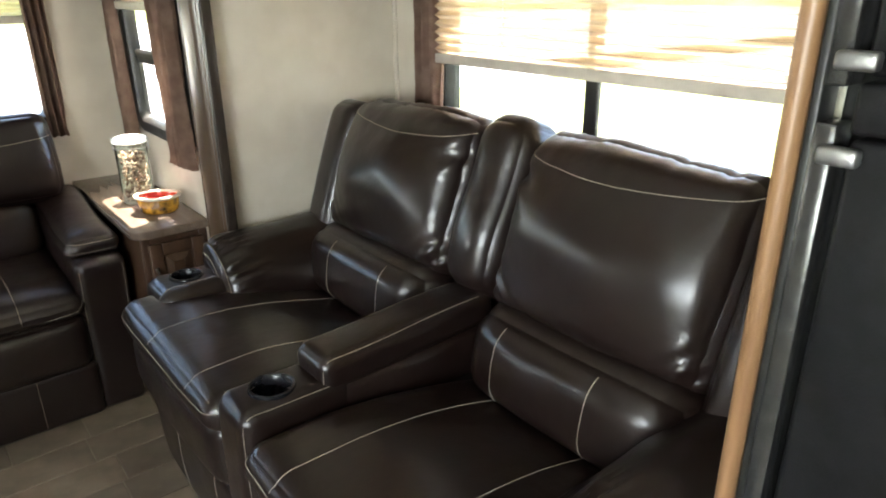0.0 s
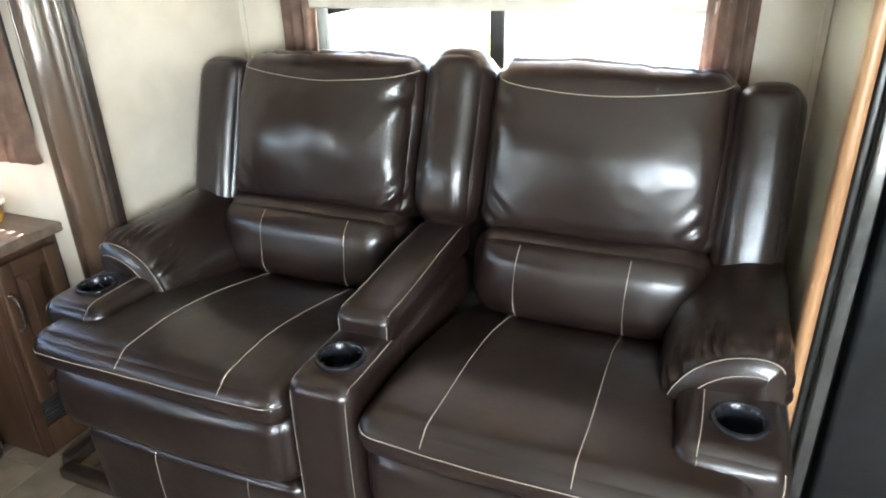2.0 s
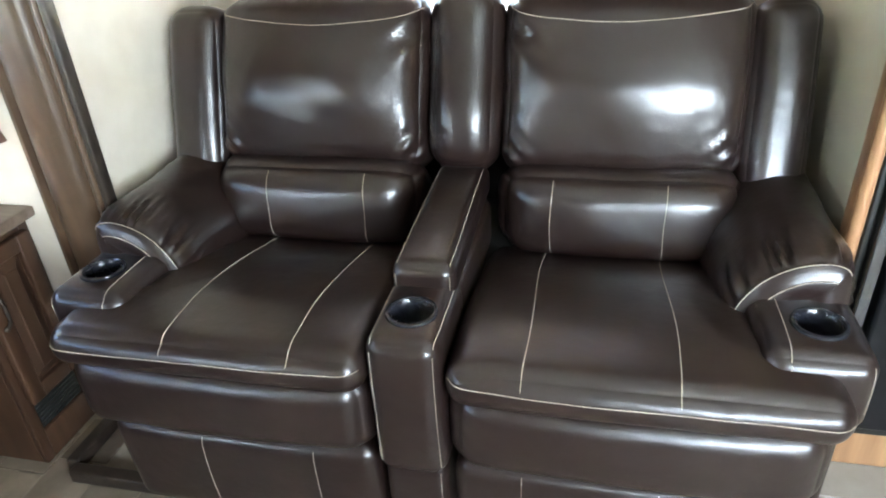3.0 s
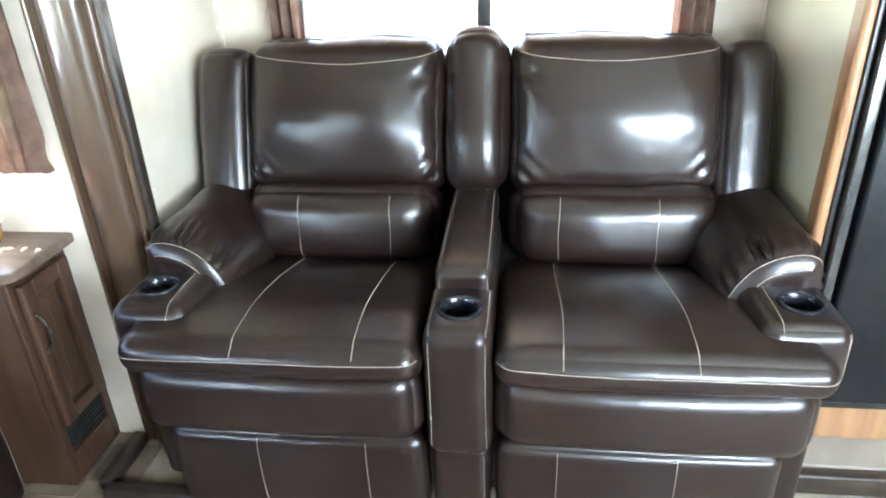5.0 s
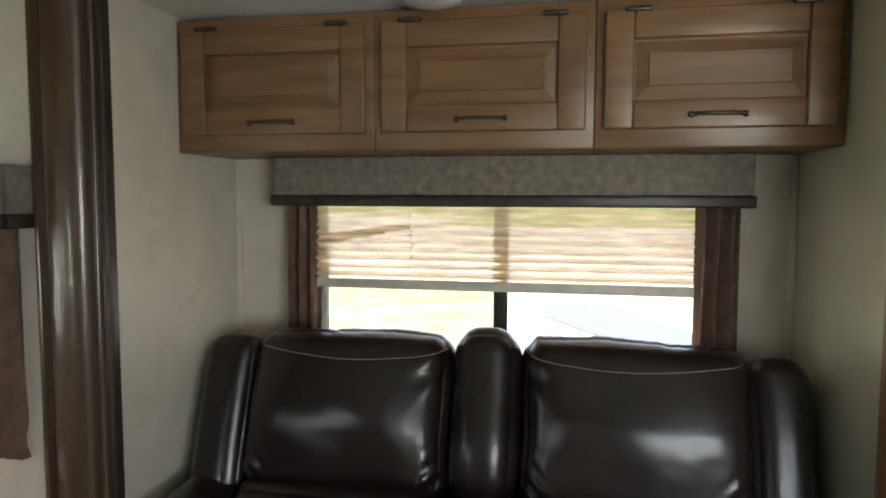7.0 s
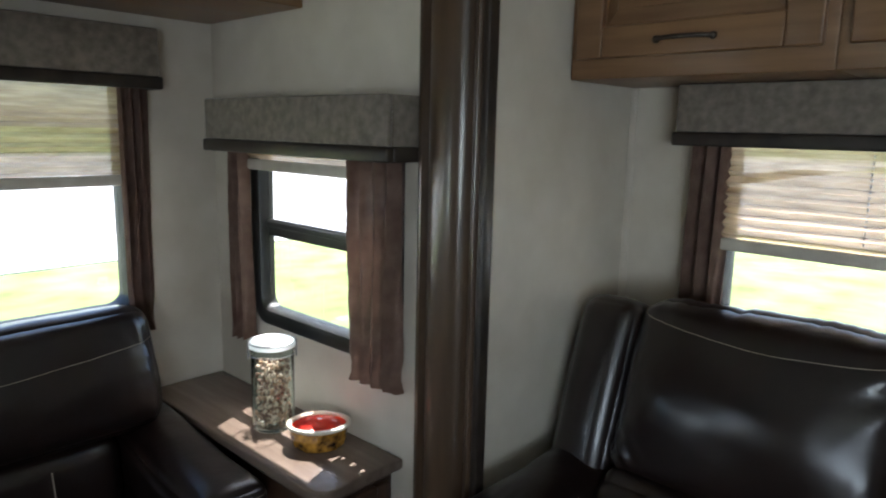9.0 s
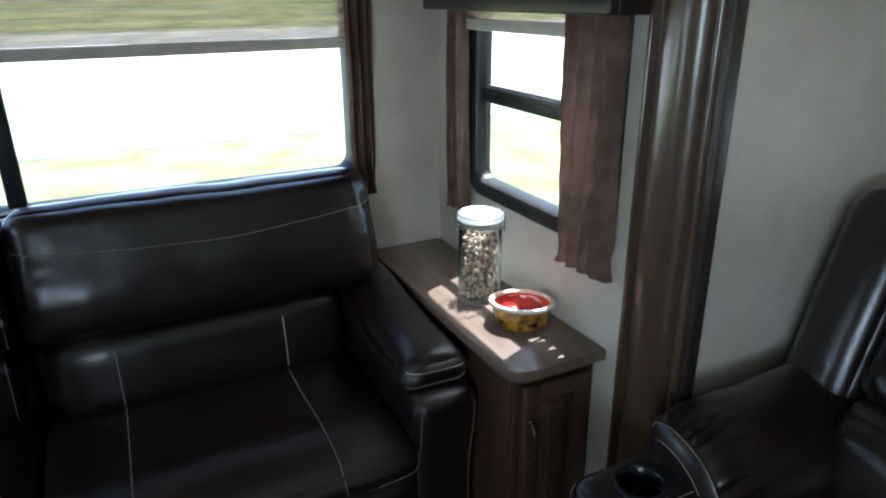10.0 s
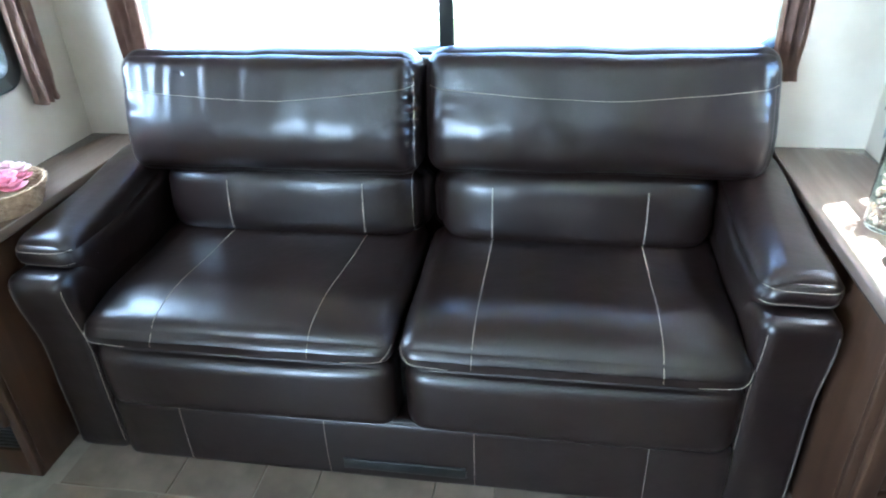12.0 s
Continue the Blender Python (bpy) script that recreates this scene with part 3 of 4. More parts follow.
def arm_pad(sofa, side):
    """A pillow pad rolled over the arm: puckered behind its front seam, with a stitched band folded down over the cup block."""
    outline = [(0.822, 0.47), (0.824, 0.56), (0.822, 0.64), (0.810, 0.688), (0.775, 0.706), (0.730, 0.703), (0.685, 0.686), (0.645, 0.655),
               (0.614, 0.610), (0.597, 0.560), (0.592, 0.510), (0.594, 0.465)]
    curve = smooth_line([(d, 0, z) for d, z in outline], 0.006)
    # along the arm: distance from the wall side, and how far the cover is drawn in
    along = [(0.600, 0.082), (0.594, 0.068), (0.591, 0.054), (0.594, 0.040), (0.600, 0.026), (0.606, 0.015), (0.609, 0.012), (0.613, 0.0125), (0.618, 0.009),
             (0.626, 0.004), (0.636, 0.001), (0.650, -0.002), (0.67, -0.004)]
    along += [(0.67 + 0.46 * k / 30, -0.004 - 0.004 * math.sin(math.pi * k / 30)) for k in range(1, 31)]
    bm, rows, seams = bmesh.new(), [], {3: [], 6: []}
    for i, (x, draw) in enumerate(along):
        row, run = [], 0.0
        for k, p in enumerate(curve):
            t = (curve[min(k + 1, len(curve) - 1)] - curve[max(k - 1, 0)]).normalized()
            inward = Vector((t.z, 0, -t.x))
            if inward.dot(Vector((0.74, 0, 0.53)) - p) < 0:
                inward = -inward
            run += (p - curve[max(k - 1, 0)]).length
            pucker = smoothstep(0.611, 0.630, x) * smoothstep(0.755, 0.640, x)
            fold = math.sin(run * 230 + 2.2 * math.sin(run * 37 + side) + (x - 0.62) * 26) * (0.55 + 0.45 * math.sin(run * 61 + side))
            soft = 0.004 * noise.noise(Vector((x * 9, run * 12, side * 3))) * smoothstep(0.62, 0.70, x)
            low = smoothstep(0.47, 0.56, p.z)
            q = p + inward * (draw * low + 0.0075 * pucker * fold * low + soft)
            # the pad thickens where it meets the backrest
            q.z += 0.022 * smoothstep(0.95, 1.12, x) * low
            spot = Vector((x + 0.004 * (1 - low), MID + side * q.x, q.z))
            row.append(bm.verts.new(spot))
            if i in seams and p.z > 0.535 and p.x < 0.816:
                seams[i].append(spot + Vector((-0.0012, 0, 0.0008)))
        rows.append(row)
    for p, q in zip(rows, rows[1:]):
        for k in range(len(p) - 1):
            bm.faces.new((p[k], p[k + 1], q[k + 1], q[k]))
    bm.faces.new(rows[0])
    bm.faces.new(rows[-1][::-1])
    pad = part("arm_pad", bm, LEATHER, sofa, "padded leather arm rest puckered at its front seam")
    return pad, seams[6], seams[3]


def recliner_seat(sofa, side):
    """One seat of the loveseat; side +1 is the seat by the window wall's far end, -1 the one by the refrigerator."""
    def yy(d):
        return MID + side * d

    def block(name, x, d, z, radius, bulge, cells=18, wrinkle=0.002, tilt=0.0, warp=None, label="", seed=0.0):
        size = (x[1] - x[0], d[1] - d[0], z[1] - z[0])
        m = Matrix.Translation(((x[0] + x[1]) / 2, yy((d[0] + d[1]) / 2), (z[0] + z[1]) / 2)) @ pose(0, 0, 0, 0, tilt, 0)
        return part(name, puff(size, radius, bulge, cells, wrinkle, seed + side, warp, m), LEATHER, sofa, label)

    def tee(p, u):
        out = u.y * side
        if out > 0:
            p.y -= side * 0.118 * out * smoothstep(-0.20, -0.13, p.x)
        # high behind the front roll, falling away towards the backrest
        p.z -= 0.018 + 0.066 * max(0.0, (p.x + 0.16) / 0.376) ** 1.5
        return p
    seat = block("seat_cushion", (0.328, 0.98), (0.076, 0.772), (0.510, 0.606), 0.046, (0.010, 0.0, 0.008), 34, 0.0022, 0, tee, "brown leather seat cushion", 1)
    for d in (0.222, 0.492):
        stitches(seat, [(0.345, yy(d), 0), (0.5, yy(d + 0.004), 0), (0.75, yy(d - 0.002), 0), (0.93, yy(d + 0.004), 0)], (0, 0, -1), seat)
        stitches(seat, [(0, yy(d), 0.562), (0, yy(d), 0.595)], (1, 0, 0), seat)
    stitches(seat, [(0, yy(0.085), 0.556), (0, yy(0.3), 0.552), (0, yy(0.55), 0.552), (0, yy(0.765), 0.548)], (1, 0, 0), seat)
    block("footrest_roll", (0.343, 0.52), (0.082, 0.758), (0.315, 0.520), 0.060, (0.020, 0.008, 0.006), 20, 0.002, 0, None, "padded leather roll under the seat", 4)
    low = block("footrest_panel", (0.372, 0.46), (0.085, 0.715), (0.055, 0.318), 0.030, (0.012, 0.004, 0.004), 18, 0.002, -3, None, "lower leather footrest panel", 6)
    for d in (0.222, 0.485):
        stitches(low, [(0, yy(d), 0.075), (0, yy(d), 0.18), (0, yy(d), 0.302)], (1, 0, 0), low)
    # lumbar roll and head cushion
    lum = block("lumbar_cushion", (0.885, 1.09), (0.092, 0.690), (0.480, 0.726), 0.085, (0.026, 0.0, 0.0), 26, 0.003, 8, taper_y, "leather lumbar roll", 8)
    for d in (0.236, 0.497):
        stitches(lum, [(0, yy(d), 0.530), (0, yy(d - 0.004), 0.61), (0, yy(d), 0.708)], (1, 0, 0), lum)

    def gather(p, u):
        # gathered top edge, fuller lower half
        p.x -= 0.026 * math.exp(-((u.z + 0.02) / 0.55) ** 2) * (1 - u.y ** 4)
        if u.z > 0.75:
            p.z += 0.008 * noise.noise(Vector((p.y * 38 + side * 4, 0, 1))) * smoothstep(0.7, 1.0, u.z) + 0.012 * (0.5 - abs(u.y + 0.3 * side)) * smoothstep(0.7, 1.0, u.z)
        p.x += 0.018 * smoothstep(0.6, 1.0, u.z) * (1 if u.x < 0 else 0)
        if u.x < 0:
            tuck = math.exp(-((u.y * side + 0.88) / 0.16) ** 2 - ((u.z - 0.42) / 0.22) ** 2)
            p.x += 0.012 * tuck * math.sin(p.z * 75 + p.y * side * 50)
            for sy in (-1, 1):
                corner = math.exp(-((u.y - sy * 0.9) / 0.2) ** 2 - ((u.z + 0.75) / 0.28) ** 2)
                p.x += 0.007 * corner * math.sin((p.y * sy - p.z) * 120 + sy)
            p.x += 0.0025 * noise.noise(Vector((p.y * 30, p.z * 6, side))) * smoothstep(-0.2, 0.8, u.z)
        return p
    back = block("head_cushion", (1.035, 1.235), (0.098, 0.672), (0.650, 1.105), 0.060, (0.048, 0.004, 0.0), 44, 0.004, 21, gather, "puffed leather back cushion", 10)
    stitches(back, [(0, yy(0.112), 1.066), (0, yy(0.20), 1.054), (0, yy(0.38), 1.046), (0, yy(0.55), 1.056), (0, yy(0.66), 1.066)], (1, 0, 0), back)
    block("back_wing", (1.025, 1.225), (0.664, 0.830 if side > 0 else 0.812), (0.59, 1.070), 0.055, (0.012, 0.006, 0.004), 18, 0.003, 19, None, "leather side wing of the backrest", 12)

    # arm: side body, padded top, front cup block
    block("arm_body", (0.47, 1.22), (0.690, 0.815), (0.055, 0.560), 0.03, (0.0, 0.006, 0.0), 10, 0.001, 0, None, "", 14)

    pad, upper, lower = arm_pad(sofa, side)
    thread(upper, pad)
    thread(lower, pad)
    cx, cd = 0.522, 0.738
    size = (0.30, 0.188, 0.165)
    bm = puff(size, 0.036, (0.006, 0.002, 0.004), 24, 0.001, side, None, Matrix.Translation((0.570, yy(0.728), 0.535)))
    open_top(bm, cx, yy(cd), 0.040, 0.59)
    cup = part("arm_front", bm, LEATHER, sofa, "leather arm front with cup holder")
    cup_ring(cx, yy(cd), 0.620, cup, 0.044)
    stitches(cup, [(0.425, yy(0.675), 0), (0.50, yy(0.678), 0), (0.62, yy(0.678), 0)], (0, 0, -1), cup)
    stitches(cup, [(0, yy(0.674), 0.50), (0, yy(0.674), 0.55), (0, yy(0.676), 0.60)], (1, 0, 0), cup)
    stitches(cup, [(0, yy(0.812), 0.50), (0, yy(0.812), 0.55), (0, yy(0.808), 0.60)], (1, 0, 0), cup)


def loveseat():
    sofa = thing("reclining_loveseat", "dark brown leather double recliner with console and tan stitching", "sofa", at=(0.85, MID, 0.03))
    recliner_seat(sofa, 1)
    recliner_seat(sofa, -1)
    part("base_frame", boxed(0.52, 1.24, MID - 0.75, MID + 0.75, 0.034, 0.50, 0.01), BLACK, sofa, "dark base frame")
    part("back_shell", boxed(1.24, 1.34, MID - 0.80, MID + 0.80, 0.10, 0.98, 0.03, 4), LEATHER, sofa)
    # console between the seats
    m = Matrix.Translation((0.475, MID, 0.46))
    bm = puff((0.262, 0.146, 0.335), 0.034, (0.006, 0.002, 0.004), 26, 0.001, 3, None, m)
    open_top(bm, 0.445, MID, 0.042, 0.59)
    con = part("console_front", bm, LEATHER, sofa, "leather console front with cup holder")
    cup_ring(0.445, MID, 0.629, con, 0.046)
    for s in (-1, 1):
        stitches(con, [(0, MID + s * 0.062, 0.32), (0, MID + s * 0.060, 0.45), (0, MID + s * 0.060, 0.60)], (1, 0, 0), con)
        stitches(con, [(0.36, MID + s * 0.060, 0), (0.42, MID + s * 0.062, 0), (0.58, MID + s * 0.062, 0)], (0, 0, -1), con)
    low = part("console_foot", puff((0.13, 0.135, 0.25), 0.022, (0.006, 0, 0), 12, 0.001, 5, None, Matrix.Translation((0.435, MID, 0.175))), LEATHER, sofa)
    stitches(low, [(0, MID - 0.055, 0.07), (0, MID - 0.055, 0.28)], (1, 0, 0), low)
    part("console_body", puff((0.46, 0.146, 0.5), 0.03, (0, 0, 0), 10, 0.001, 6, None, Matrix.Translation((0.79, MID, 0.365))), LEATHER, sofa)

    def lid_rise(p, u):
        p.z += 0.02 * smoothstep(-0.2, 0.2, p.x)
        return p
    lid = part("console_lid", puff((0.50, 0.134, 0.085), 0.028, (0.002, 0.0, 0.010), 22, 0.0016, 7, lid_rise, Matrix.Translation((0.785, MID, 0.636))), LEATHER, sofa, "padded leather console lid")
    for s in (-1, 1):
        stitches(lid, [(0.552, MID + s * 0.055, 0), (0.70, MID + s * 0.055, 0), (0.99, MID + s * 0.054, 0)], (0, 0, -1), lid)
        stitches(lid, [(0, MID + s * 0.056, 0.605), (0, MID + s * 0.056, 0.655)], (1, 0, 0), lid)

    def swell(p, u):
        p.x -= 0.020 * math.exp(-((u.z + 0.4) / 0.5) ** 2)
        return p
    part("console_back", puff((0.20, 0.182, 0.47), 0.075, (0.012, 0.004, 0.006), 20, 0.003, 9, swell, Matrix.Translation((1.132, MID, 0.885)) @ pose(0, 0, 0, 0, 18, 0)), LEATHER, sofa, "narrow leather back cushion over the console")


loveseat()


# ---------------- the rear sofa ----------------
def rear_sofa():
    cx = -0.495
    sofa = thing("fold_out_sofa", "dark brown leather two-seat fold-out sofa with tan stitching", "sofa", at=(cx, 2.7, LOW))

    def block(name, x, y, z, radius, bulge, cells=18, wrinkle=0.002, tilt=0.0, warp=None, label="", seed=0.0, turn=0.0):
        size = (x[1] - x[0], y[1] - y[0], z[1] - z[0])
        m = Matrix.Translation(((x[0] + x[1]) / 2, (y[0] + y[1]) / 2, (z[0] + z[1]) / 2)) @ pose(0, 0, 0, tilt, 0, turn)
        return part(name, puff(size, radius, bulge, cells, wrinkle, seed, warp, m), LEATHER, sofa, label)

    def nose(p, u):
        p.z += 0.008 * smoothstep(0.05, -0.16, p.y) * (1 - 0.4 * u.x * u.x) + 0.012 * smoothstep(-0.1, 0.25, p.y)
        if u.z > 0:
            p.z += 0.010 - 0.030 * max(0.0, (-0.11 - p.y) / 0.18) ** 2
        return p
    part("base_frame", boxed(cx - 0.80, cx + 0.80, 2.42, 3.0, LOW, 0.36, 0.01), BLACK, sofa, "dark base frame")
    for side, (x0, x1) in ((1, (-0.487, 0.315)), (-1, (-1.310, -0.497))):
        seat = block("seat_cushion", (x0, x1), (2.318, 2.90), (0.366, 0.452), 0.044, (0.0, 0.010, 0.024), 34, 0.0022, 0, nose, "brown leather seat cushion", 20 + side)
        seams = (-0.309, 0.116) if side > 0 else (-1.105, -0.702)
        for k, sx in enumerate(seams):
            lean = (0.01 if k == 0 else -0.012) if side > 0 else 0.045
            stitches(seat, [(sx, 2.335, 0), (sx + lean * 0.25, 2.45, 0), (sx + lean * 0.65, 2.65, 0), (sx + lean, 2.84, 0)], (0, 0, -1), seat)
            stitches(seat, [(sx, 0, 0.40), (sx, 0, 0.43)], (0, 1, 0), seat)
        stitches(seat, [(x0 + 0.006, 0, 0.424), (x0 + 0.022, 0, 0.406), (x0 + 0.07, 0, 0.396), ((x0 + x1) / 2, 0, 0.392), (x1 - 0.07, 0, 0.396), (x1 - 0.022, 0, 0.406), (x1 - 0.006, 0, 0.424)], (0, 1, 0), seat)
        block("front_roll", (x0 + 0.006, x1 - 0.004), (2.325, 2.46), (0.160, 0.376), 0.055, (0.0, 0.014, 0.004), 18, 0.002, 0, None, "padded leather front rail", 24 + side)
        lum = block("lumbar_cushion", (x0 + (0.004 if side > 0 else -0.004), x1 + (0.006 if side > 0 else 0.012)), (2.785, 2.95), (0.43, 0.700), 0.082, (0.0, 0.030, 0.0), 24, 0.0035, -8, taper_x, "leather lumbar roll", 30 + side)
        for sx in (seams[0] + (0.008 if side > 0 else 0.040), seams[1] + (-0.008 if side > 0 else 0.036)):
            stitches(lum, [(sx, 0, 0.50), (sx, 0, 0.57), (sx, 0, 0.645)], (0, 1, 0), lum, 0.0019)

        def crease(p, u, side=side):
            p.y -= 0.016 * math.exp(-((u.z + 0.35) / 0.5) ** 2)
            edge = smoothstep(0.72, 0.98, abs(u.x))
            p.y += 0.0014 * edge * math.sin(p.z * 105 + 2.0 * math.sin(p.z * 31))
            if u.y < 0:
                if side < 0:
                    near = math.exp(-((u.x + 0.35) / 0.5) ** 2) * smoothstep(-0.1, 0.45, u.z)
                    p.y += 0.0055 * near * math.sin(p.x * 150 + 2.5 * math.sin(p.x * 23) + 3 * p.z)
                    p.y += 0.007 * smoothstep(0.90, 0.98, u.x) * math.sin(p.z * 170) * smoothstep(0.7, 0.3, abs(u.z))
                else:
                    near = smoothstep(0.7, 0.95, u.x) * smoothstep(0.1, 0.6, u.z)
                    p.y += 0.0035 * near * math.sin(p.x * 150 + p.z * 30)
                p.y += 0.0025 * noise.noise(Vector((p.x * 26, p.z * 6, side)))
            return p
        bx = (-0.482, 0.405) if side > 0 else (-1.350, -0.500)
        fwd = 0.0 if side > 0 else -0.03
        back = block("back_cushion", bx, (2.815 + fwd, 2.985 + fwd), (0.655, 0.990), 0.055, (0.002, 0.040, 0.002), 50, 0.004, -11, crease, "puffed leather back cushion", 34 + side)
        a, b = bx
        stitches(back, [(a + 0.01, 0, 0.905), (a + 0.2, 0, 0.895), ((a + b) / 2, 0, 0.885), (b - 0.25, 0, 0.893), (b - 0.01, 0, 0.910)], (0, 1, 0), back)
        if side < 0:
            stitches(back, [(b - 0.012, 0, 0.70), (b - 0.010, 0, 0.80), (b - 0.013, 0, 0.93)], (0, 1, 0), back)
            stitches(lum, [(x1 - 0.034, 0, 0.47), (x1 - 0.034, 0, 0.57), (x1 - 0.036, 0, 0.66)], (0, 1, 0), lum)
        # arm
        i0, i1 = (0.300, 0.468) if side > 0 else (-1.480, -1.312)

        def bow(p, u):
            p.y -= 0.030 * smoothstep(0.06, 0.26, p.z) * smoothstep(-0.1, -0.3, p.y)
            return p
        arm = block("arm", (i0, i1), (2.362, 3.02), (LOW, 0.562), 0.032, (0.004, 0.004, 0.0), 18, 0.0015, 0, bow, "upright leather arm", 40 + side)
        for sx in (i0 + 0.014, i1 - 0.014):
            stitches(arm, [(sx, 0, 0.0), (sx, 0, 0.25), (sx, 0, 0.53)], (0, 1, 0), arm)

        def slope(p, u):
            p.z += 0.045 * smoothstep(-0.15, 0.28, p.y)
            inner = max(0.0, -u.x * side)
            p.z -= 0.018 * inner ** 2 * (1 if u.z > 0 else 0.3)
            # the cover runs down the arm's side behind the front seam
            if u.z < 0.2:
                p.z -= 0.13 * (0.2 - u.z) / 1.2 * smoothstep(-0.27, -0.19, p.y)
            return p
        pad = block("arm_pad", (i0 - 0.006, i1 + 0.006), (2.392, 2.99), (0.550, 0.630), 0.039, (0.002, 0.008, 0.026), 26, 0.003, 0, slope, "padded leather arm top", 44 + side)
        for zz in (0.574, 0.606):
            stitches(pad, [(i0 + 0.004, 0, zz), ((i0 + i1) / 2, 0, zz), (i1 - 0.004, 0, zz)], (0, 1, 0), pad)
    low = block("front_panel", (-1.306, 0.311), (2.345, 2.44), (LOW + 0.006, 0.180), 0.022, (0.0, 0.005, 0.002), 24, 0.0015, 0, None, "lower leather front panel", 26)
    for sx in (-1.105, -0.702, -0.309, 0.116):
        stitches(low, [(sx, 0, -0.02), (sx, 0, 0.09), (sx, 0, 0.166)], (0, 1, 0), low)
    bm = boxed(-0.66, -0.33, 2.333, 2.344, 0.012, 0.046, 0.003)
    part("pull_slot", bm, BLACK, sofa, "black pull strap on the front panel")
    part("back_shell", boxed(-1.36, 0.39, 2.985, 3.04, 0.1, 0.94, 0.02, 3), LEATHER, sofa)


rear_sofa()


# ---------------- cabinets ----------------
def raised_door(put, a0, a1, z0, z1, material, parent, label, stile=0.068):
    """A door with a bevelled, raised centre panel between two stiles and two rails. put(a, d, z): a along, d out of the face."""
    panel = bmesh.new()
    loops = []
    for inset, d in ((-0.004, 0.001), (-0.004, 0.004), (0.006, 0.004), (0.030 if stile < 0.06 else 0.034, 0.014), (0.032 if stile < 0.06 else 0.036, 0.017)):
        q = stile + inset
        loops.append([panel.verts.new(put(u, d, w)) for u, w in ((a0 + q, z0 + q), (a1 - q, z0 + q), (a1 - q, z1 - q), (a0 + q, z1 - q))])
    for p, q in zip(loops, loops[1:]):
        for k in range(4):
            panel.faces.new((p[k], p[(k + 1) % 4], q[(k + 1) % 4], q[k]))
    panel.faces.new(loops[-1])
    panel.faces.new(loops[0][::-1])
    door = part("door", panel, material, parent, label, False)
    for name, u0, u1, w0, w1, d1 in (("stile", a0, a0 + stile, z0, z1, 0.021), ("stile", a1 - stile, a1, z0, z1, 0.021),
                                     ("rail", a0 + stile, a1 - stile, z0, z0 + stile, 0.0203), ("rail", a0 + stile, a1 - stile, z1 - stile, z1, 0.0203)):
        p, q = Vector(put(u0, 0.0, w0)), Vector(put(u1, d1, w1))
        lo, hi = [min(a, b) for a, b in zip(p, q)], [max(a, b) for a, b in zip(p, q)]
        part(name, boxed(lo[0], hi[0], lo[1], hi[1], lo[2], hi[2], 0.005, 3), material, door)
    return door


def bow_handle(put, a, z, half, upright=False):
    bm = bmesh.new()
    pts = []
    for k in range(13):
        t = -1 + k / 6
        off = 0.022 + 0.024 * (1 - t ** 4)
        pts.append(Vector(put(a, off, z + t * half)) if upright else Vector(put(a + t * half, off, z)))
    tube(bm, pts, 0.0048, 8)
    for t in (-1, 1):
        c = Vector(put(a, 0.023, z + t * half)) if upright else Vector(put(a + t * half, 0.023, z))
        bmesh.ops.create_uvsphere(bm, u_segments=10, v_segments=6, radius=0.0085, matrix=Matrix.Translation(c))
    return bm


def wall_cabinet(label, axis, face, back, a0, a1, z0, z1, group, material):
    c = thing("wall_cabinet", label, "cabinet", group)
    side = 1 if back > face else -1

    def put(a, d, z):
        return (face - side * d, a, z) if axis == "x" else (a, face - side * d, z)
    lo, hi = min(face, back), max(face, back) - 0.002
    part("carcass", boxed(*((lo, hi, a0 + 0.0005, a1 - 0.0005) if axis == "x" else (a0 + 0.0005, a1 - 0.0005, lo, hi)), z0, z1, 0.003), material, c)
    door = raised_door(put, a0 + 0.022, a1 - 0.022, z0 + 0.046, z1 - 0.032, material, c, "framed oak door with raised panel", 0.070)
    part("handle", bow_handle(put, (a0 + a1) / 2, z0 + 0.078, 0.062), HANDLE, door, "dark bronze bow handle")
    for s in (a0 + 0.10, a1 - 0.10):
        bm = bmesh.new()
        box(bm, *((put(0, 0.03, 0)[0], face, s - 0.03, s + 0.03) if axis == "x" else (s - 0.03, s + 0.03, put(0, 0.03, 0)[1], face)), z1 - 0.038, z1 - 0.026, 0.003)
        part("hinge", bm, HANDLE, c)
    return c


cuts = (S0 + 0.002, 0.843, 1.419, S1 - 0.002)
for a, b in zip(cuts, cuts[1:]):
    wall_cabinet("glazed oak overhead cabinet with raised-panel door above the loveseat window", "x", 1.088, SX, a, b, 1.608, 1.975, "overhead cabinets in the slide-out", OAK)
rear_cuts = [LEFT + 0.002 + (RIGHT - LEFT - 0.004) * k / 4 for k in range(5)]
for a, b in zip(rear_cuts, rear_cuts[1:]):
    wall_cabinet("glazed oak overhead cabinet with raised-panel door above the rear window", "y", 2.60, REAR, a, b, 1.787, 2.20, "overhead cabinets over the rear window", OAK_X)


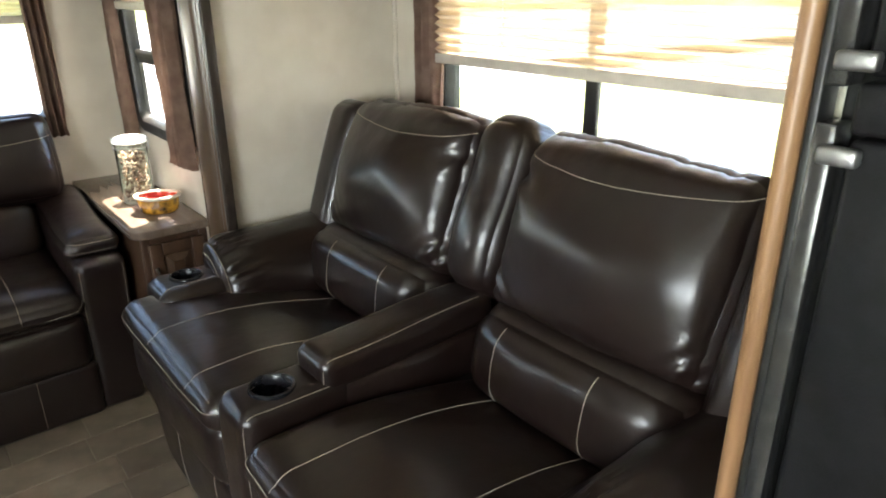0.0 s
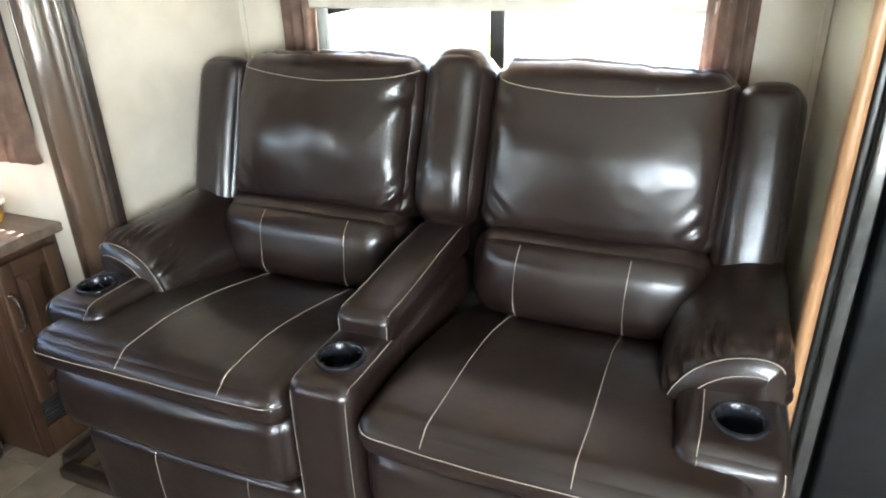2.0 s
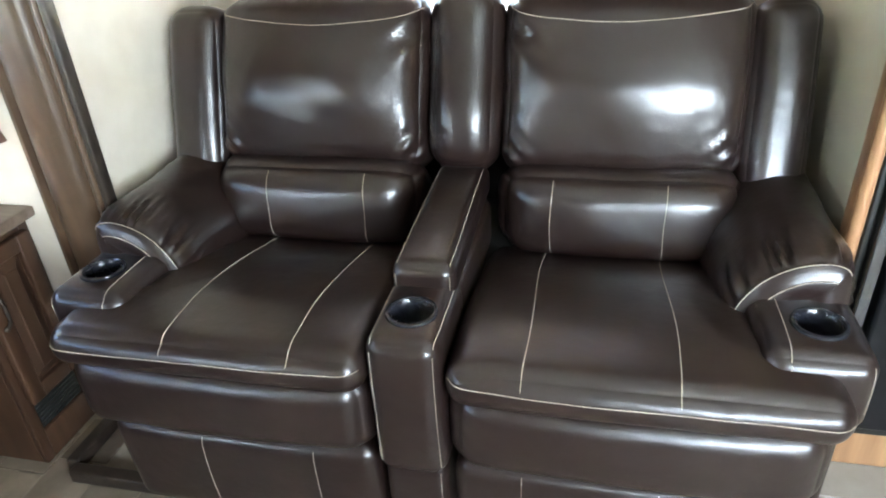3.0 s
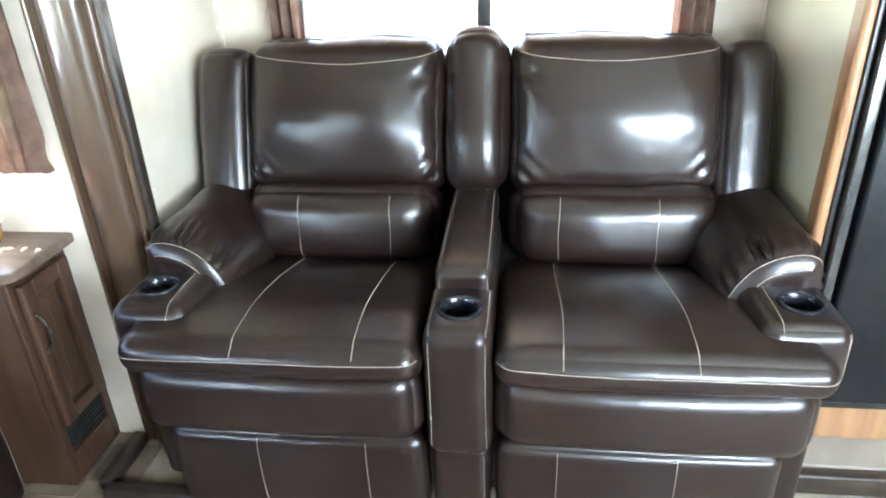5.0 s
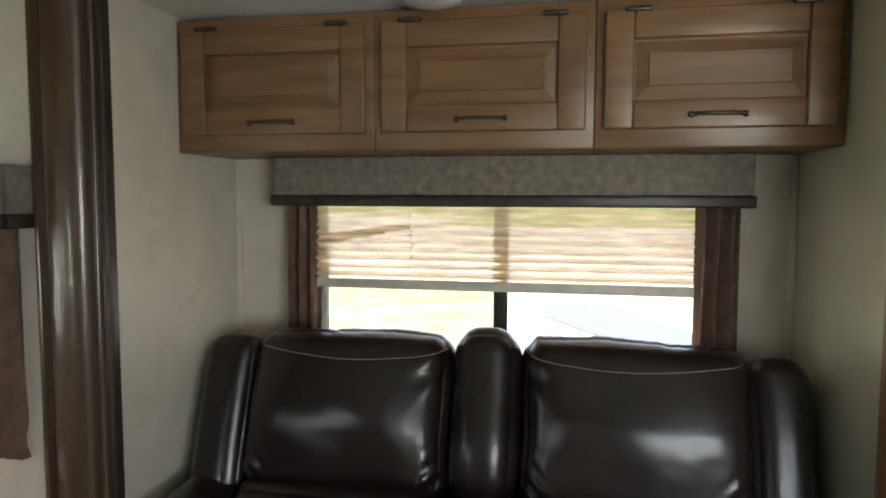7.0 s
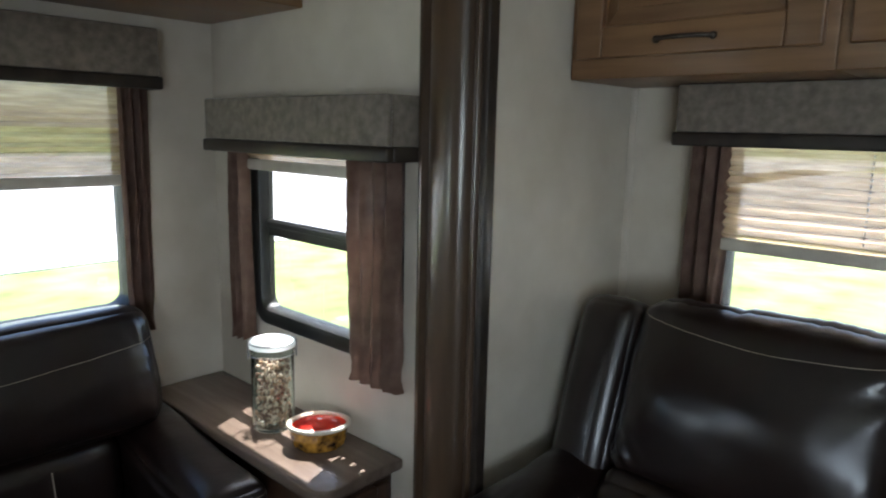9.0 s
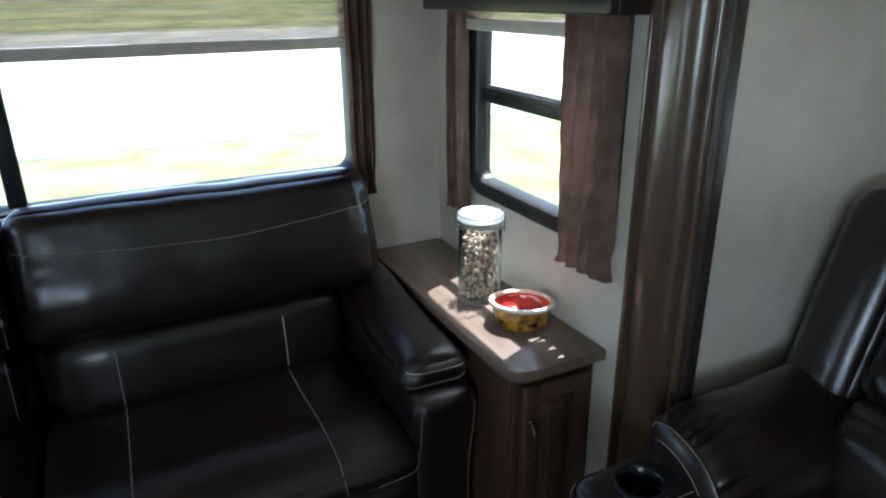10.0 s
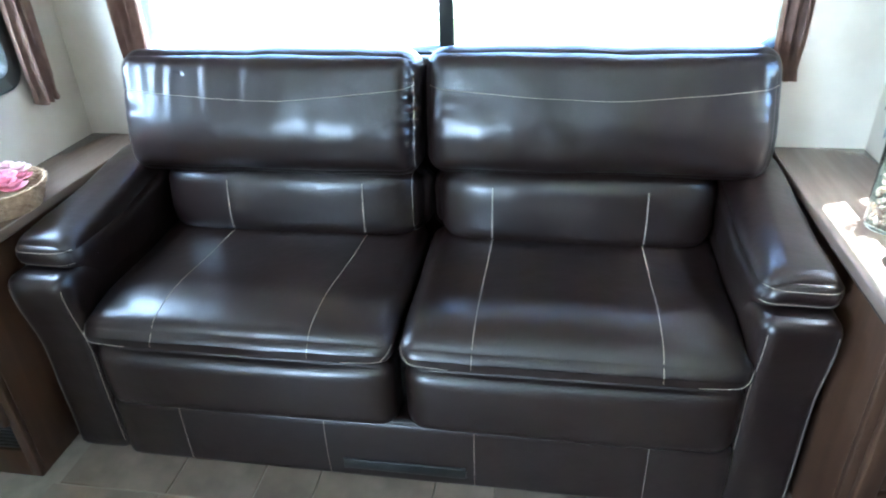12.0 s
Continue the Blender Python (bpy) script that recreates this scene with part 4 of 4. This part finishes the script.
# ---------------- side tables ----------------
def side_table(x_in, x_wall, label):
    """A fixed cabinet in the corner with a dark top; x_in is its free side, x_wall the wall it is built against."""
    t = thing("side_table", label, "side table", "corner side tables", at=((x_in + x_wall) / 2, 2.65, LOW))
    s = 1 if x_wall > x_in else -1
    y0, y1, z0, z1 = 2.205, REAR - 0.002, 0.634, 0.664
    bm = bmesh.new()
    out = []
    r = 0.045
    for k in range(9):
        a = math.pi / 2 * k / 8
        out.append((x_in + s * (r - r * math.cos(a)), y0 + r - r * math.sin(a)))
    out += [(x_wall - s * 0.002, y0), (x_wall - s * 0.002, y1), (x_in, y1)]
    low = [bm.verts.new((x, y, z0)) for x, y in out]
    top = [bm.verts.new((x, y, z1)) for x, y in out]
    n = len(out)
    for k in range(n):
        bm.faces.new((low[k], low[(k + 1) % n], top[(k + 1) % n], top[k]))
    bm.faces.new(low[::-1])
    bm.faces.new(top)
    bmesh.ops.bevel(bm, geom=[e for e in bm.edges if abs(e.verts[0].co.z - e.verts[1].co.z) < 1e-5], offset=0.006, segments=3, affect="EDGES", profile=0.5)
    part("table_top", bm, TOPWOOD, t, "dark wood top with a rounded corner")
    xa, xb = sorted((x_in + s * 0.028, x_wall - s * 0.003))
    bm = boxed(xa, xb, 2.262, y1, LOW, 0.632, 0.002)
    part("body", bm, BROWNWOOD, t)
    for u0, u1, w0, w1 in ((xa, xa + 0.030, LOW, 0.632), (xb - 0.030, xb, LOW, 0.632), (xa + 0.030, xb - 0.030, 0.592, 0.632), (xa + 0.030, xb - 0.030, 0.145, 0.17), (xa + 0.030, xb - 0.030, LOW, 0.055)):
        part("frame_rail", boxed(u0, u1, 2.244, 2.2615, w0, w1, 0.002), BROWNWOOD, t)

    def put(a, d, z):
        return (a, 2.244 - d, z)
    door = raised_door(put, xa + 0.020, xb - 0.020, 0.160, 0.604, BROWNWOOD, t, "framed wooden door with raised panel", 0.044)
    hx = xa + 0.036 if s > 0 else xb - 0.036
    part("handle", bow_handle(put, hx, 0.46, 0.055, True), HANDLE, door, "dark bronze bow handle")
    bm = boxed(xa + 0.034, xb - 0.034, 2.252, 2.262, 0.058, 0.143, 0.002)
    vent = part("vent", bm, BLACK, t, "black louvred floor vent")
    for k in range(6):
        part("slat", boxed(xa + 0.038, xb - 0.038, 2.246, 2.256, 0.064 + k * 0.013, 0.070 + k * 0.013, 0.001, seg=1), BLACK, vent)
    return t


side_table(0.475, RIGHT, "glazed wood corner table with a dark top below the window")
side_table(-1.486, LEFT, "glazed wood corner table with a dark top beside the sofa")


# ---------------- refrigerator ----------------
def refrigerator():
    f = thing("refrigerator", "black textured two-door refrigerator with silver edge strips, closed", "refrigerator", at=(1.0, -0.1, 0.13))
    x = 0.752
    y1, y0 = 0.212, -0.42
    part("body", boxed(x + 0.04, 1.38, y0 - 0.02, 0.238, 0.165, 1.80, 0.004), BLACK, f)
    part("surround", plane_frame("x", x - 0.006, 0.044, y0 - 0.02, 0.2555, 0.165, 1.80, (0.018, 0.012, 0.03, 0.03), 0.003), BLACK, f, "black trim frame")
    for nm, w0, w1 in (("door", 0.198, 1.272), ("freezer_door", 1.335, 1.765)):
        d = part(nm, boxed(x - 0.030, x + 0.03, y0, y1 - 0.012, w0, w1, 0.010, 3), FRIDGE, f, "black pebbled door")
        part("edge_strip", boxed(x - 0.026, x + 0.02, y1 + 0.002, y1 + 0.026, w0 - 0.012, w1 + 0.012, 0.003), STRIP, d, "dull silver edge strip")
    latch = part("latch_block", boxed(x - 0.036, x + 0.01, y1 - 0.10, y1 - 0.012, 1.277, 1.330, 0.006), FRIDGE, f, "dark grey latch block between the doors")
    for w0, w1 in ((1.244, 1.264), (1.341, 1.361)):
        part("handle", boxed(x - 0.048, x - 0.029, y1 - 0.030, y1 + 0.012, w0, w1, 0.005, 3), STEEL, latch, "silver grip end")
    part("plinth", boxed(x + 0.03, 1.38, y0 - 0.02, 0.238, 0.032, 0.163, 0.003), HONEY, f, "light wood plinth")


refrigerator()
bm = bmesh.new()
bmesh.ops.create_cone(bm, cap_ends=True, segments=20, radius1=0.0135, radius2=0.0135, depth=STOP - 0.036, matrix=Matrix.Translation((0.752, 0.2715, (STOP + 0.032) / 2)))
box(bm, 0.755, 0.799, 0.259, 0.282, 0.033, STOP - 0.003, 0.002)
tagged(part("trim_corner", bm, HONEY), "rounded honey-coloured wooden corner post beside the refrigerator", "trim", "", "structure")
for name, y0, y1 in (("trim_slide_end", S1 - 0.020, S1 - 0.0005), ("trim_slide_panel", S0 + 0.0005, S0 + 0.020)):
    tagged(part(name, boxed(SX - 0.010, SX - 0.0005, y0, y1, 0.031, 1.606, 0.003), WALL), "narrow cream corner batten", "trim", "", "structure")
tagged(part("trim_threshold", boxed(0.630, 0.668, -0.6, 1.9, LOW, 0.026, 0.008), BAND), "dark rounded threshold along the raised slide-out floor", "trim", "", "structure")
bm = boxed(0.452, 0.492, 1.55, 2.13, LOW, 0.0, 0.006)
box(bm, 0.492, 0.70, 2.128, 2.168, LOW, 0.0, 0.006)
tagged(part("trim_floor_edge", bm, BAND), "dark floor edging at the foot of the trim board", "trim", "", "structure")


# ---------------- small things ----------------
def glass_jar():
    j = thing("storage_jar", "tall clear clamp-lid jar full of brown and cream shells", "jar", at=(0.612, 2.593, 0.6645))
    m = Matrix.Translation((0.612, 2.593, 0.6645))
    r = 0.058
    part("jar_body", lathe([(0.030, 0.002), (r - 0.004, 0.0), (r, 0.006), (r, 0.205), (r - 0.003, 0.215), (r + 0.001, 0.222), (r + 0.001, 0.228),
                            (r - 0.005, 0.228), (r - 0.005, 0.012), (0.02, 0.010)], 40, m), JAR, j, "clear greenish glass").visible_shadow = False
    part("lid", lathe([(r - 0.006, 0.229), (r + 0.004, 0.230), (r + 0.005, 0.240), (r - 0.004, 0.248), (0.02, 0.252), (0.004, 0.252)], 40, m), LID, j, "frosted white glass lid").visible_shadow = False
    bm = bmesh.new()
    for z in (0.212, 0.244):
        tube(bm, [m @ Vector(((r + 0.004) * math.cos(a * 0.1309), (r + 0.004) * math.sin(a * 0.1309), z)) for a in range(49)], 0.0016, 6)
    for a in (2.6, 5.7):
        tube(bm, [m @ Vector(((r + 0.006) * math.cos(a), (r + 0.006) * math.sin(a), z)) for z in (0.196, 0.21, 0.225, 0.246)], 0.0022, 6)
    part("wire_clamp", bm, STEEL, j, "steel wire clamp")
    rng = random.Random(11)
    bm = bmesh.new()
    for k in range(620):
        z = 0.018 + 0.172 * (k / 620)
        a, q = rng.uniform(0, 6.283), (r - 0.014) * math.sqrt(rng.random())
        s = rng.uniform(0.005, 0.010)
        mm = m @ Matrix.Translation((q * math.cos(a), q * math.sin(a), z)) @ Euler((rng.random() * 6, rng.random() * 6, rng.random() * 6)).to_matrix().to_4x4() @ Matrix.Diagonal((s, s * rng.uniform(0.4, 0.9), s * 0.5, 1))
        bmesh.ops.create_icosphere(bm, subdivisions=1, radius=1.0, matrix=mm)
    tagged(part("shells", bm, SHELLS, j, "mixed brown and cream shells"), kind="stuff")


def bowl():
    b = thing("bowl", "amber and black ceramic bowl with a red inside", "bowl", at=(0.632, 2.405, 0.6645))
    # slightly oval, with nearly upright sides
    m = Matrix.Translation((0.629, 2.410, 0.6645)) @ pose(0, 0, 0, 0, 0, -36) @ Matrix.Diagonal((1.0, 0.82, 1.0, 1.0))
    out = [(0.0420, 0.0), (0.0620, 0.002), (0.0680, 0.010), (0.0725, 0.032), (0.0765, 0.058)]
    part("bowl_body", lathe(out + [(0.0715, 0.057), (0.0680, 0.040), (0.0600, 0.026), (0.0255, 0.021), (0.0051, 0.020)], 48, m), AMBER, b, "amber glaze with dark patches")
    part("rim", lathe([(0.0705, 0.057), (0.0780, 0.055), (0.0835, 0.059), (0.0820, 0.065), (0.0740, 0.067), (0.0690, 0.061)], 48, m, True), RIM, b, "pale cream rim")
    part("red_lining", lathe([(0.0051, 0.0205), (0.0560, 0.0245), (0.0675, 0.040), (0.0711, 0.0565), (0.0697, 0.0570), (0.0655, 0.0405), (0.0540, 0.0265), (0.0051, 0.0225)], 48, m), RED, b, "glossy red glaze")


def flower_basket():
    c = Vector((-1.572, 2.51, 0.6645))
    b = thing("flower_basket", "round woven wicker basket full of pink artificial flowers", "basket", at=tuple(c))
    bm = bmesh.new()
    for k in range(9):
        z = 0.006 + k * 0.0075
        r = 0.096 + 0.0034 * k
        tube(bm, [c + Vector(((r + 0.003 * math.sin(a * 9 + k * math.pi)) * math.cos(a * 0.0873), (r + 0.003 * math.sin(a * 9 + k * math.pi)) * math.sin(a * 0.0873), z)) for a in range(73)], 0.0042, 6)
    part("wicker_sides", bm, WICKER, b)
    part("wicker_base", lathe([(0.01, 0.001), (0.098, 0.001), (0.100, 0.008), (0.01, 0.008)], 32, Matrix.Translation(c)), WICKER, b)
    rng = random.Random(5)
    for k in range(16):
        a, q = rng.uniform(0, 6.28), rng.uniform(0, 0.085)
        at = c + Vector((q * math.cos(a), q * math.sin(a), rng.uniform(0.06, 0.085)))
        bm = bmesh.new()
        for ring, (n, rr, lift) in enumerate(((7, 0.026, 0.0), (6, 0.018, 0.008), (4, 0.010, 0.014))):
            for i in range(n):
                an = 6.283 * i / n + ring
                mm = Matrix.Translation(at + Vector((rr * 0.6 * math.cos(an), rr * 0.6 * math.sin(an), lift))) @ pose(0, 0, 0, 0, -25 - 18 * ring, math.degrees(an)) @ Matrix.Diagonal((rr * 0.7, rr * 0.55, 0.003, 1))
                bmesh.ops.create_icosphere(bm, subdivisions=2, radius=1.0, matrix=mm)
        part("flower", bm, PINK if k % 3 else PALE, b)


JAR = glass_material("jar_glass", (0.90, 0.98, 0.95))
LID = glass_material("frosted_lid_glass", (0.92, 0.95, 0.94), 0.35)
LID.node_tree.nodes["Principled BSDF"].inputs["Transmission Weight"].default_value = 0.12
SHELLS = surf("shell_mix", (0.10, 0.055, 0.035), (0.62, 0.52, 0.42), 70, 0.5, 0.1, 0.3, 300)
geo, pick = SHELLS.node_tree.nodes.new("ShaderNodeNewGeometry"), SHELLS.node_tree.nodes.new("ShaderNodeValToRGB")
pick.color_ramp.interpolation = "CONSTANT"
pick.color_ramp.elements[0].color, pick.color_ramp.elements[1].color = (0.15, 0.08, 0.05, 1), (0.44, 0.345, 0.255, 1)
pick.color_ramp.elements[1].position = 0.62
pick.color_ramp.elements.new(0.35).color = (0.34, 0.215, 0.135, 1)
SHELLS.node_tree.links.new(geo.outputs["Random Per Island"], pick.inputs[0])
SHELLS.node_tree.links.new(pick.outputs[0], SHELLS.node_tree.nodes["Principled BSDF"].inputs["Base Color"])
AMBER = surf("amber_glaze", (0.03, 0.014, 0.006), (0.66, 0.33, 0.04), 34, 0.18, 0.05, 0.05, 100, coat=0.5, detail=2)
RIM = surf("cream_glaze", (0.68, 0.61, 0.48), (0.78, 0.72, 0.60), 30, 0.2, 0.05, 0.05, 100, coat=0.5)
RED = surf("red_glaze", (0.40, 0.028, 0.02), (0.55, 0.07, 0.035), 20, 0.12, 0.04, 0.05, 100, coat=0.6)
WICKER = surf("wicker", (0.30, 0.19, 0.10), (0.50, 0.35, 0.21), 60, 0.6, 0.1, 0.4, 300)
PINK = surf("pink_petals", (0.60, 0.14, 0.22), (0.80, 0.32, 0.40), 60, 0.7, 0.1, 0.2, 300)
PALE = surf("pale_pink_petals", (0.72, 0.45, 0.48), (0.85, 0.62, 0.64), 60, 0.7, 0.1, 0.2, 300)
glass_jar()
bowl()
flower_basket()


def ceiling_light():
    c = Matrix.Translation((0.985, 1.24, STOP))
    f = thing("ceiling_light", "small round white ceiling light, switched off", "light", at=(0.985, 1.24, STOP - 0.001))
    part("base", lathe([(0.02, -0.001), (0.082, -0.001), (0.084, -0.012), (0.076, -0.018), (0.02, -0.018)], 40, c), RAIL, f)
    part("diffuser", lathe([(0.01, -0.018), (0.072, -0.0185), (0.066, -0.028), (0.03, -0.034), (0.004, -0.035)], 40, c), FROST, f, "frosted cover")


FROST = surf("frosted_cover", (0.70, 0.69, 0.66), (0.78, 0.77, 0.74), 10, 0.4, 0.05, 0.05, 200)
ceiling_light()


# ---------------- floor tiles ----------------
def floor_tiles():
    rng = random.Random(3)
    sizes = [(0.16, 0.155), (0.24, 0.155), (0.32, 0.155)]
    meshes = []
    for w, d in sizes:
        bm = boxed(0.002, w - 0.002, 0.002, d - 0.002, -0.004, 0.0, 0.0015, seg=1)
        meshes.append(mesh_of("tile", bm, TILE))
    y = 0.525
    while y < 2.9:
        x = LEFT + rng.uniform(-0.2, 0.0)
        while x < 0.7:
            k = rng.randrange(3)
            w = sizes[k][0]
            if x >= LEFT and x + w < RIGHT:
                t = new("tile", meshes[k])
                t.parent = floor
                t.location = (x, y, LOW)
            x += w
        y += 0.155


floor_tiles()
